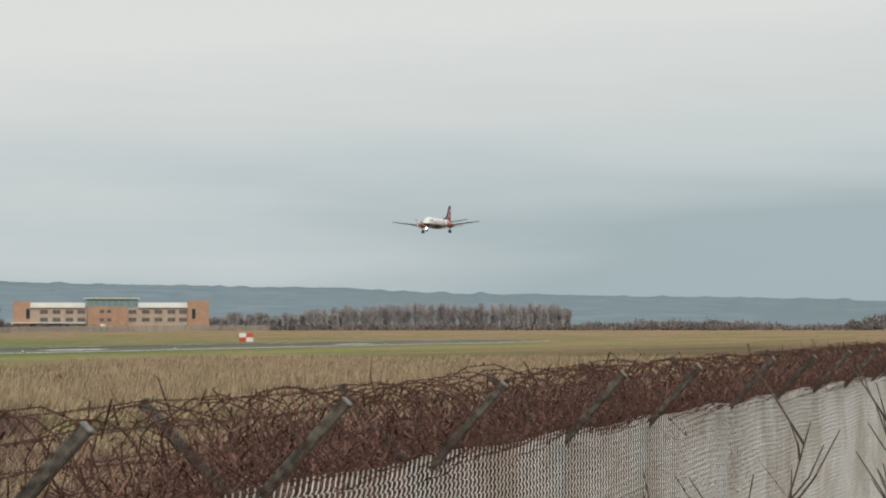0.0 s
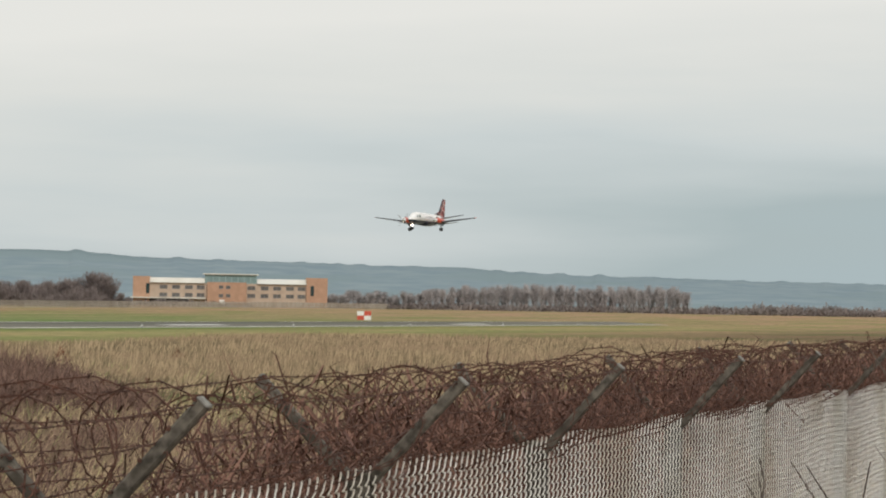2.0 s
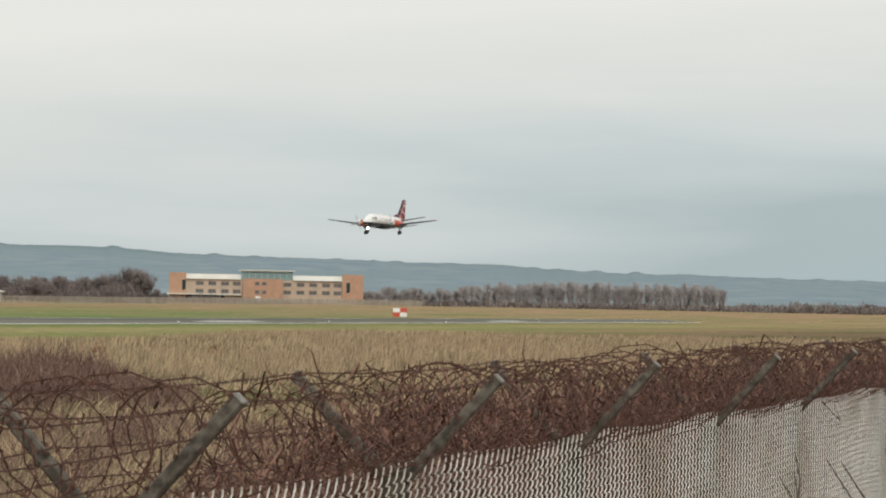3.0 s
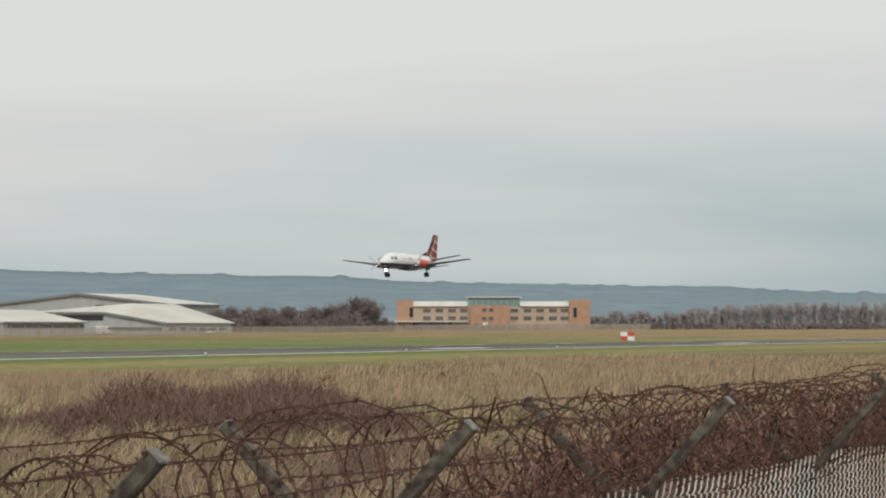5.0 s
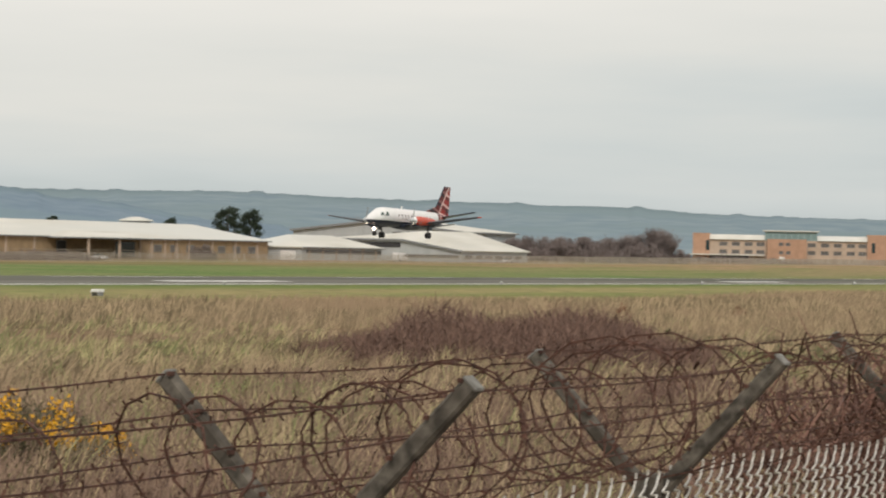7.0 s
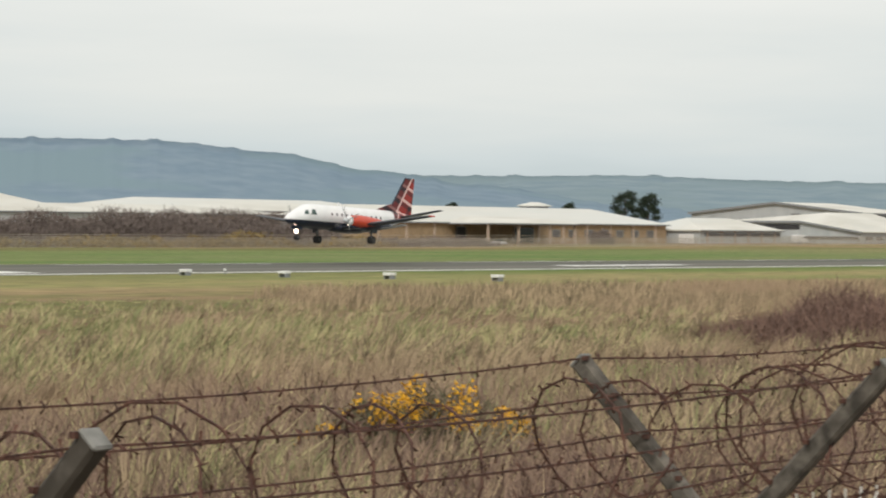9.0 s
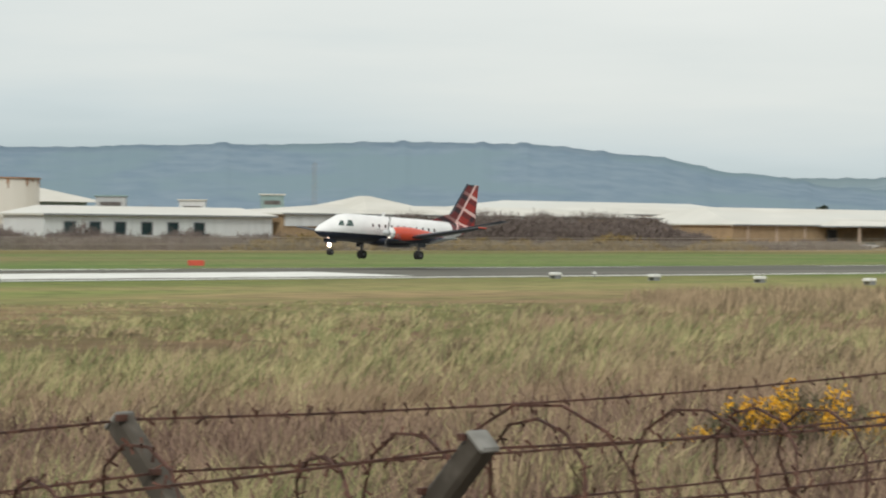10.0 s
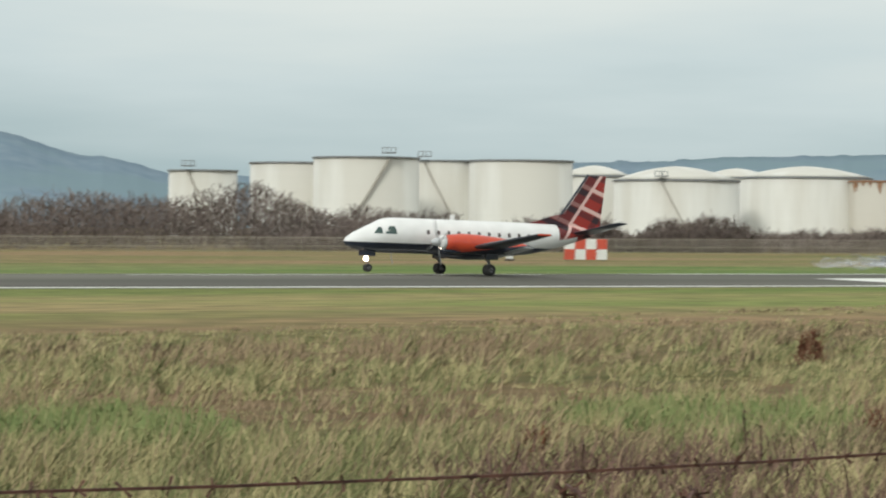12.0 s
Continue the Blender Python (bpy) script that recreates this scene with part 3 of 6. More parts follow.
    rings(bm, [[(-0.06, y, z) for y, z in ((-4.4, 3.45), (-6.7, 4.15), (-7.6, 4.3), (-7.6, 3.2))], [(0.06, y, z) for y, z in ((-4.4, 3.45), (-6.7, 4.15), (-7.6, 4.3), (-7.6, 3.2))]])
    part("dorsal_fin", bm, M["tartan"], fin)
    bm = bmesh.new()
    tube(bm, [(0, -6.75, 3.45), (0, -9.36, 7.0)], 0.07, 6)
    part("fin_leading_edge", bm, M["navy"], fin, "dark navy leading edge")
    # nose gear with its landing light
    bm = bmesh.new()
    tube(bm, [(0, 7.1, 1.5), (0, 7.14, 0.3)], 0.06, 8)
    ng = part("nose_gear_leg", bm, M["steel"], plane, "steel nose gear leg", True)
    for sx in (-1, 1):
        bm = bmesh.new()
        box(bm, (sx * 0.3, 7.2, 1.2), (0.02, 0.9, 0.35))
        part("nose_gear_door", bm, M["navy"], ng)
    bm = bmesh.new()
    rings(bm, [section(y, 0, 0.86, r, r, 12) for y, r in ((7.42, 0.02), (7.39, 0.12), (7.33, 0.18), (7.24, 0.19), (7.14, 0.08))])
    part("landing_light", bm, M["lamp"], ng, "lit landing light")
    for dx in (-0.13, 0.13):
        wheel = wheel_part(plane, 0.26, 0.14)
        wheel.matrix_basis = pose(dx, 7.14, 0.26)
        WHEELS.append((wheel, dx, 7.14, 0.26))
    bm = bmesh.new()
    box(bm, (0, 1.0, 3.75), (0.04, 0.35, 0.35), bevel=0.01)
    part("aerial", bm, M["white"], body)
    bm = bmesh.new()
    box(bm, (1.165, 5.0, 2.45), (0.012, 0.68, 1.45), bevel=0.004)
    part("cabin_door", bm, M["white"], body, "closed white passenger door")
    return plane


def skin_x(y, z):
    pts = FUSELAGE
    for (ya, za, rxa, rza), (yb, zb, rxb, rzb) in zip(pts, pts[1:]):
        if yb <= y <= ya:
            t = (ya - y) / (ya - yb)
            cz, rx, rz = za + (zb - za) * t, rxa + (rxb - rxa) * t, rza + (rzb - rza) * t
            return rx * math.sqrt(max(0.0, 1 - ((z - cz) / rz) ** 2)) + 0.004
    return 0.5


def wheel_part(plane, r, w):
    wheel = new("wheel")
    wheel.parent = plane
    bm = bmesh.new()
    rings(bm, [[(x, rr * math.sin(a), rr * math.cos(a)) for a in (2 * math.pi * i / 18 for i in range(18))] for x, rr in ((-w / 2, r * 0.55), (-w / 2, r * 0.9), (-w * 0.3, r), (w * 0.3, r), (w / 2, r * 0.9), (w / 2, r * 0.55))])
    part("tyre", bm, M["rubber"], wheel, "black tyre", True)
    bm = bmesh.new()
    for k in range(5):
        a = 2 * math.pi * k / 5
        box(bm, (0, 0.28 * r * math.sin(a), 0.28 * r * math.cos(a)), (w * 1.02, r * 0.2, r * 0.2))
    rings(bm, [[(x, rr * math.sin(a), rr * math.cos(a)) for a in (2 * math.pi * i / 12 for i in range(12))] for x, rr in ((-w * 0.45, r * 0.55), (w * 0.45, r * 0.55))])
    part("rim", bm, M["steel"], wheel, "grey metal rim")
    return wheel


PROPS, WHEELS = [], []
AIRLINER = build_aircraft()

# seconds, distance up the runway, wheel height, nose-up pitch, crab
FLIGHT_ROWS = [(0, 682.4, 25.6, 1.0, 4.5), (0.5, 656.0, 23.7, 1.0, 4.5), (1, 629.2, 21.9, 1.0, 4.5), (1.5, 602.0, 20.2, 1.0, 4.5), (2, 575.4, 18.6, 1.0, 4.5),
               (2.5, 550.0, 17.1, 1.0, 4.5), (3, 524.6, 15.9, 1.0, 4.5), (4, 474.5, 13.3, 1.0, 4.5), (5, 425.2, 10.9, 1.2, 4.2), (5.5, 400.7, 9.7, 1.3, 4.0), (6, 376.2, 8.2, 1.4, 3.8),
               (6.5, 351.3, 6.6, 1.6, 3.6), (7, 326.9, 5.2, 1.8, 3.4), (8, 279.3, 3.4, 2.2, 3.0), (9, 232.0, 2.2, 2.6, 2.4), (9.5, 208.7, 1.65, 2.8, 2.0), (10, 186.0, 1.1, 2.8, 1.4),
               (10.5, 163.1, 0.75, 2.8, 0.8), (11, 140.3, 0.40, 2.7, 0.3), (11.25, 129.0, CROWN, 2.6, 0.1), (11.5, 117.7, CROWN, 2.4, 0.0), (12, 95.5, CROWN, 1.6, 0.0)]


# ---- strands: the thin leaves, stems and twigs of all the plants ----
def strands(base, tip, width, bow=0.15, seed=1, face=None):
    """Each strand is a tapered two-piece strip from base to tip (n x 3 arrays), bowed sideways."""
    rng = np.random.default_rng(seed)
    n = len(base)
    d = tip - base
    ln = np.linalg.norm(d, axis=1, keepdims=True)
    a = rng.uniform(0, 2 * np.pi, n) if face is None else face + rng.normal(0, 0.5, n)
    side = np.stack([np.cos(a), np.sin(a), 0 * a], 1)
    b = rng.normal(0, 1, (n, 3)) * ln * bow
    mid = base + d * 0.55 + b
    w = np.asarray(width).reshape(-1, 1) * side / 2
    v = np.stack([base - w, base + w, mid - 0.75 * w, mid + 0.75 * w, tip], 1).reshape(-1, 3)
    k = np.arange(n)[:, None] * 5
    quads = np.concatenate([k + 0, k + 1, k + 3, k + 2], 1)
    tris = np.concatenate([k + 2, k + 3, k + 4], 1)
    return v, quads, tris


def strand_mesh(name, pieces, material):
    me = bpy.data.meshes.new(name)
    vs, qs, ts, off = [], [], [], 0
    for v, q, t in pieces:
        vs.append(v)
        qs.append(q + off)
        ts.append(t + off)
        off += len(v)
    v, q, t = np.concatenate(vs), np.concatenate(qs), np.concatenate(ts)
    me.vertices.add(len(v))
    me.vertices.foreach_set("co", v.astype(np.float32).ravel())
    me.loops.add(q.size + t.size)
    me.loops.foreach_set("vertex_index", np.concatenate([q.ravel(), t.ravel()]).astype(np.int32))
    me.polygons.add(len(q) + len(t))
    start = np.concatenate([np.arange(len(q)) * 4, q.size + np.arange(len(t)) * 3])
    me.polygons.foreach_set("loop_start", start.astype(np.int32))
    me.materials.append(material)
    me.update(calc_edges=True)
    me.validate()
    return me


def ground_zs(x, y):
    return np.array([ground_z(a, b) for a, b in zip(x, y)])


def clump_noise(x, y, s, seed):
    return np.array([noise.noise((a * s, b * s * 0.5, seed)) for a, b in zip(x, y)])


def build_grass():
    rng = np.random.default_rng(5)
    n = 26000
    az = np.radians(rng.uniform(5, 74, n))
    r = 26 * (140 / 26) ** rng.uniform(0, 1, n) ** 0.85
    x, y = -r * np.sin(az), r * np.cos(az)
    keep = (x < -6) & (x > -100 + 12 * np.sin(y * 0.05))
    x, y, r = x[keep], y[keep], r[keep]
    dens = clump_noise(x, y, 0.12, 2.0)
    keep = dens > -0.35 + 0.15 * rng.normal(0, 1, len(x))
    x, y, r, dens = x[keep], y[keep], r[keep], dens[keep]
    per = 9
    k = np.repeat(np.arange(len(x)), per)
    bx, by = x[k] + rng.normal(0, 0.14, len(k)), y[k] + rng.normal(0, 0.14, len(k))
    z = ground_zs(x, y)[k]
    tus = clump_noise(x, y, 0.75, 9.0)[k]
    h = (0.27 + 0.22 * (dens[k] + 0.4)) * np.clip(1 + 2.6 * tus, 0.2, 2.3) * rng.uniform(0.5, 1.35, len(k)) * np.clip(1.25 - r[k] / 260, 0.6, 1.1)
    h *= 1 - 0.36 * np.clip((np.degrees(np.arctan2(-x, y))[k] - 40) / 12, 0, 1)  # the grass is shorter abeam of the tanks
    h *= np.clip((x[k] + 101) / 28, 0.4, 1)  # it thins towards the mown strip
    lean = rng.normal(0, 0.3, (len(k), 2)) + rng.normal(0, 0.4, (len(x), 2))[k] + [0.4, 0.28]
    base = np.stack([bx, by, z - 0.03], 1)
    tip = np.stack([bx + lean[:, 0] * h, by + lean[:, 1] * h, z + h], 1)
    wid = 0.012 + 0.00028 * r[k]
    face = np.arctan2(-x[k], y[k])
    deg = np.degrees(np.arctan2(-x, y))[k]
    lush = rng.random(len(x))[k] < np.clip((deg - 33) / 22, 0.16, 0.62) * np.clip(1 + 1.6 * clump_noise(x, y, 0.09, 5.0)[k], 0.1, 1.8) + 0.5 * np.exp(-((x + 58 + 6 * np.sin(y * 0.13)) / 9) ** 2)[k] * np.clip((deg - 29) / 8, 0, 1) + 0.9 * (np.exp(-((x + 43.7) / 5) ** 2 - ((y - 29.1) / 3.5) ** 2) + np.exp(-((x + 44) / 5) ** 2 - ((y - 17.8) / 3) ** 2))[k]
    for name, sel, label in (("tall_grass", ~lush, "tall dry straw-coloured grass on the airfield"), ("green_grass", lush, "green tussocks among the dry airfield grass")):
        me = strand_mesh(name, [strands(base[sel], tip[sel], wid[sel], 0.1, 6, face[sel])], M["straw" if name == "tall_grass" else "lush"])
        tagged(new(name, me), label, "grass", kind="stuff")
    # the same grass further up the field
    n = 12000
    az = np.radians(rng.uniform(4, 38, n))
    r = rng.uniform(125, 300, n)
    x, y = -r * np.sin(az), r * np.cos(az)
    keep = (x < -9) & (x > -92 + 6 * np.sin(y * 0.04))
    x, y, r = x[keep], y[keep], r[keep]
    k = np.repeat(np.arange(len(x)), 7)
    bx, by = x[k] + rng.normal(0, 0.5, len(k)), y[k] + rng.normal(0, 0.5, len(k))
    z = ground_zs(x, y)[k]
    h = rng.uniform(0.3, 0.85, len(k))
    base = np.stack([bx, by, z - 0.03], 1)
    tip = base + np.stack([rng.normal(0.1, 0.12, len(k)), rng.normal(0.08, 0.12, len(k)), h], 1)
    me = strand_mesh("far_grass", [strands(base, tip, 0.02 + 0.00025 * r[k], 0.1, 16, np.arctan2(-bx, by))], M["straw"])
    tagged(new("far_grass", me), "tall dry grass far along the airfield", "grass", kind="stuff")
    # pale seed stalks standing out of it
    m = 1500
    az = np.radians(rng.uniform(6, 70, m))
    r = rng.uniform(28, 80, m)
    x, y = -r * np.sin(az), r * np.cos(az)
    z = ground_zs(x, y)
    h = rng.uniform(0.6, 1.05, m)
    base = np.stack([x, y, z], 1)
    tip = base + np.stack([rng.normal(0.25, 0.15, m), rng.normal(0.15, 0.15, m), h], 1)
    me = strand_mesh("grass_stalks", [strands(base, tip, np.full(m, 0.02), 0.05, 8, np.arctan2(-x, y))], M["stalk"])
    tagged(new("grass_stalks", me), "pale dry grass stalks in tall grass", "grass", kind="stuff")


M["lush"] = mat("green_blades", (0.47, 0.405, 0.205), (0.175, 0.195, 0.075), 0.8, 0.9, island=0.35, spread=(0.38, 0.62), lift=0.5)
M["deadstem"] = mat("dead_stem", (0.27, 0.182, 0.127), (0.11, 0.067, 0.048), 1.2, 0.9, island=0.5, lift=0.4)
M["fresh"] = mat("fresh_grass", (0.16, 0.215, 0.07), (0.26, 0.27, 0.11), 0.8, 0.9, island=0.5, lift=0.5)
M["stalk"] = mat("pale_stalk", (0.40, 0.30, 0.18), (0.28, 0.20, 0.12), 0.3, 0.9, island=0.4, lift=0.5)


def thicket(name, label, category, cx, cy, rx, ry, height, count, length, width, material, seed, up=0.6, group="", kind="", rot=0.0):
    """A bush of many stems: ends scattered through a lumpy low dome."""
    rng = np.random.default_rng(seed)
    a, q = rng.uniform(0, 2 * np.pi, count), np.sqrt(rng.uniform(0, 1, count))
    lx, ly = rx * q * np.cos(a), ry * q * np.sin(a)
    c, s = math.cos(rot), math.sin(rot)
    x, y = cx + lx * c - ly * s, cy + lx * s + ly * c
    lump = 0.72 + 0.55 * clump_noise(x, y, 2.2 / max(rx, ry, 1.0) + 0.12, seed)
    top = height * np.clip(lump, 0.25, 1.25) * np.sqrt(np.clip(1.04 - q ** 2.4, 0.05, 1))
    z = ground_zs(x, y) + top * rng.uniform(0.0, 1, count) ** 0.6 * 0.85
    base = np.stack([x, y, z], 1)
    d = rng.normal(0, 1, (count, 3))
    d[:, 2] = np.abs(d[:, 2]) * up + 0.25 * up
    d /= np.linalg.norm(d, axis=1, keepdims=True)
    tip = base + d * length * rng.uniform(0.5, 1.3, (count, 1))
    base[:, 2] = np.maximum(base[:, 2] - 0.2 * length, ground_zs(x, y) - 0.05)
    wid, face = np.full(count, width) * rng.uniform(0.6, 1.4, count), np.arctan2(-x, y)
    bush = thing(name, label, category, group, kind)
    cut = count // 5                                       # the first fifth are the longer leading stems
    tip[:cut] = base[:cut] + (tip[:cut] - base[:cut]) * 1.25
    for piece, sel in (("stem", slice(0, cut)), ("twiggery", slice(cut, count))):
        ob = new(piece, strand_mesh(piece, [strands(base[sel], tip[sel], wid[sel], 0.2, seed + 1, face[sel])], material))
        ob.parent = bush
        tagged(ob, kind="stuff")
    return bush


def bramble_bank(y0, y1, count, seed):
    """A long tangled bank close behind the fence: it rises to the height of the wire, with arching canes."""
    rng = np.random.default_rng(seed)
    y = rng.uniform(y0, y1, count)
    deep = rng.uniform(0, 1, count)
    x = FENCE_X - 0.66 - deep * (1.3 + 0.03 * y)
    top = (1.35 + 1.3 * np.clip((y - 11.6) / 4.0, 0, 1)) * (1 + 0.13 * clump_noise(x * 2, y, 1.1, 3.0)) - 0.5 * (deep - 0.35) ** 2
    z = top * (1 - 0.5 * rng.uniform(0, 1, count) ** 1.5)
    base = np.stack([x, y, z], 1)
    d = rng.normal(0, 1, (count, 3)) * [0.7, 1.0, 0.6] + [0, 0, 0.25]
    d /= np.linalg.norm(d, axis=1, keepdims=True)
    tip = base + d * rng.uniform(0.12, 0.45, (count, 1))
    tip[:, 2] = np.minimum(tip[:, 2], top + 0.06)
    wid = rng.uniform(0.005, 0.012, count) * (1 + y / 40)
    bank = thing("bramble_bank", "dense reddish-brown dead bramble bank behind the fence", "bramble", "bramble patches")
    tangle = new("tangle", strand_mesh("tangle", [strands(base, tip, wid, 0.25, seed + 1, np.full(count, 0.2))], M["vine"]))
    tangle.parent = bank
    rnd = random.Random(seed)
    bm = bmesh.new()
    for k in range(int((y1 - y0) * 3)):
        cy, cx = rnd.uniform(y0, y1), FENCE_X - rnd.uniform(0.5, 1.8)
        h, r = (1.3 + 1.2 * min(1, max(0, (cy - 11.6) / 4.0))) * rnd.uniform(0.8, 1.03), rnd.uniform(0.3, 0.8)
        a = rnd.uniform(0, 6.28)
        pts = [(cx, cy, 0), (cx + 0.3 * r * math.cos(a), cy + 0.3 * r * math.sin(a), h * 0.7), (cx + 0.8 * r * math.cos(a), cy + 0.8 * r * math.sin(a), h), (cx + 1.5 * r * math.cos(a), cy + 1.5 * r * math.sin(a), h * 0.72)]
        tube(bm, pts, [0.009, 0.008, 0.006, 0.003], 4, False)
    part("cane", bm, M["vine"], bank, "arching dead canes", kind="stuff")


def winter_tree(seed, height, spread, trunk_r, twigs, twig_len, twig_w, slender, material):
    """A bare tree at the origin: tapered trunk, limbs, and a crown of twigs with gaps. Returns the thing."""
    rnd = random.Random(seed)
    tree = thing("bare_tree", "bare winter tree with grey-brown twigs", "tree", "distant trees")
    bm = bmesh.new()
    top = (rnd.uniform(-0.3, 0.3), rnd.uniform(-0.3, 0.3), height * 0.9)
    tube(bm, [(0, 0, -0.3), (0.1, 0, height * 0.3), (top[0] * 0.6, top[1] * 0.6, height * 0.6), top], [trunk_r, trunk_r * 0.75, trunk_r * 0.45, trunk_r * 0.12], 6)
    limbs = []
    for k in range(11):
        z0 = height * rnd.uniform(0.15 if slender else 0.25, 0.7)
        a, reach = rnd.uniform(0, 6.28), spread * rnd.uniform(0.4, 0.95)
        z1 = z0 + (height - z0) * rnd.uniform(0.35, 0.75)
        e = (reach * math.cos(a), reach * math.sin(a), z1)
        tube(bm, [(0, 0, z0), (e[0] * 0.5, e[1] * 0.5, (z0 + z1) * 0.52), e], [trunk_r * 0.4, trunk_r * 0.25, trunk_r * 0.08], 4)
        limbs.append(((0, 0, z0), e))
    part("trunk", bm, M["bark"], tree)
    rng = np.random.default_rng(seed)
    pick = rng.integers(0, len(limbs), twigs)
    f = rng.uniform(0.25, 1.05, twigs)[:, None]
    a0, a1 = np.array([l[0] for l in limbs])[pick], np.array([l[1] for l in limbs])[pick]
    base = a0 + (a1 - a0) * f + rng.normal(0, spread * 0.13, (twigs, 3))
    extra = rng.random(twigs) < (0.5 if slender else 0.3)
    base[extra] = np.stack([rng.normal(0, spread * 0.25, extra.sum()), rng.normal(0, spread * 0.25, extra.sum()), rng.uniform(0.06 if slender else 0.35, 0.95, extra.sum()) * height], 1)
    d = rng.normal(0, 0.55, (twigs, 3)) + [0, 0, 1.4 if slender else 0.7]
    d /= np.linalg.norm(d, axis=1, keepdims=True)
    tip = base + d * twig_len * rng.uniform(0.5, 1.3, (twigs, 1))
    tip[:, 2] = np.minimum(tip[:, 2], height * 1.08)
    crown = new("crown", strand_mesh("crown", [strands(base, tip, np.full(twigs, twig_w), 0.12, seed + 3)], material))
    crown.parent = tree
    return tree


M["pale_end"] = mat("pale_concrete", (0.24, 0.235, 0.215), (0.15, 0.145, 0.13), 30, 0.9, bump=0.3)
# the dark c3 patches paint shaded gaps of the tangle into the colour
M["vine"] = mat("dry_vine", (0.085, 0.038, 0.027), (0.22, 0.115, 0.083), 6.0, 0.9, island=0.6, lift=0.2, c3=(0.06, 0.028, 0.021), big=2.2)


# ---- the perimeter fence ----
POSTS = [-5.2, -2.2, 0.8, 3.83, 6.87, 9.2, 12.3, 15.35, 18.85, 21.9, 25.9] + [25.9 + 3.0 * k for k in range(1, 22)]
FENCE_X, TOP_Z = -3.95, 2.58


def fence_top(y):
    return TOP_Z + 0.0028 * (y - 9) if y > 9 else TOP_Z + 0.008 * (y - 9)


def build_fence():
    rnd = random.Random(11)
    fence = thing("perimeter_fence", "chain-link fence with rusty barbed wire on forked concrete posts", "fence")
    for y in POSTS:
        z = fence_top(y)
        bm = bmesh.new()
        box(bm, (FENCE_X, y, (z - 0.5) / 2 + 0.02), (0.1, 0.1, z + 0.5), bevel=0.01)
        post = part("post", bm, M["concrete"], fence)
        for s in (-1, 1):
            bm = bmesh.new()
            w = rnd.uniform(0.046, 0.051)
            tip = (FENCE_X + s * (0.45 + rnd.uniform(-0.02, 0.02)), y + rnd.uniform(-0.03, 0.03), z + 0.42 + rnd.uniform(-0.015, 0.015))
            beam(bm, (FENCE_X + s * 0.02, y, z - 0.05), tip, w, w, 0.008)
            arm = part("arm", bm, M["concrete"], post, "weathered grey concrete arm")
            bm = bmesh.new()
            root, end = Vector((FENCE_X + s * 0.02, y, z - 0.05)), Vector(tip)
            beam(bm, root.lerp(end, 0.985), root.lerp(end, 1.006), w + 0.003, w + 0.003, 0.005)
            part("arm_end", bm, M["pale_end"], arm, "pale arm end")
            for f in (0.3, 0.53, 0.76, 0.97):
                bm = bmesh.new()
                c = root.lerp(end, f)
                box(bm, c + Vector((0.02 if s < 0 else -0.012, -w * 0.5, 0.02)), (0.012, 0.022, 0.012))
                part("wire_staple", bm, M["rust"], arm)
    # straining wires with barbs
    for s in (-1, 1):
        for k in range(4 if s < 0 else 3):
            f = 0.28 + 0.23 * k if s < 0 else 0.3 + 0.32 * k
            pts = [Vector((FENCE_X + s * 0.45 * f + rnd.uniform(-0.01, 0.01), y, fence_top(y) + 0.02 + 0.41 * f)) for y in POSTS]
            part("barbed_strand", wire_bm(pts, 0.0034, 0.075, 0.019, rnd, 0.025), M["rust"], fence, "rusty barbed wire strand")
    pts = [Vector((FENCE_X, y, fence_top(y) + 0.07)) for y in POSTS]
    part("barbed_strand", wire_bm(pts, 0.0028, 0.07, 0.017, rnd, 0.02), M["rust"], fence, "rusty barbed wire strand")
    # coiled barbed wire lying in the fork
    for c, (pitch, rad, ph) in enumerate(((0.40, 0.235, 0.0), (0.53, 0.22, 2.1))):
        pts, y, a = [], -4.0, ph
        while y < 75:
            step = 2 * math.pi / 13
            a += step
            y += pitch * (1.5 - 0.5 * min(1, max(0, (y - 8) / 5))) / 13 * (1 + 0.9 * noise.noise((y * 0.9, c, 0.5)))
            r = rad * (0.94 + 0.42 * noise.noise((y * 1.7, c * 7.0, a * 0.2)))
            r *= 0.9 + 0.1 * min(1, max(0, (y - 5) / 5))
            cz = fence_top(y) + 0.212 + 0.003 * min(1, max(0, (y - 5) / 5)) + 0.05 * noise.noise((y * 0.5, c, 4))
            pts.append(Vector((FENCE_X + 1.3 * r * math.cos(a) + 0.05 * noise.noise((y, 2.0, c)), y + 0.22 * r * math.sin(a * 0.5 + c), cz + r * math.sin(a))))
        part("wire_coil", wire_bm(pts, 0.0037, 0.06, 0.019, rnd, 0.0), M["rust"], fence, "rusted coil of barbed wire")
    # dry vines grown through the wire further along
    rng = np.random.default_rng(21)
    n = 9000
    y = 10.2 + 60 * rng.uniform(0, 1, n) ** 1.25
    y = y[(rng.random(n) < np.clip((y - 9.5) / 4, 0.15, 1))]
    n = len(y)
    v = rng.uniform(-0.02, 0.36, n)
    base = np.stack([FENCE_X - 0.02 - rng.uniform(-0.15, 0.42, n) * (0.3 + v * 1.7), y, np.array([fence_top(t) for t in y]) + v], 1)
    d = rng.normal(0, 1, (n, 3)) * [0.6, 1.0, 0.7]
    d /= np.linalg.norm(d, axis=1, keepdims=True)
    vine = new("vine", strand_mesh("vine", [strands(base, base + d * rng.uniform(0.08, 0.26, (n, 1)), rng.uniform(0.006, 0.014, n), 0.25, 22, np.full(n, 0.2))], M["vine"]))
    vine.parent = fence
    tagged(vine, "tangled reddish-brown dry vine", kind="stuff")
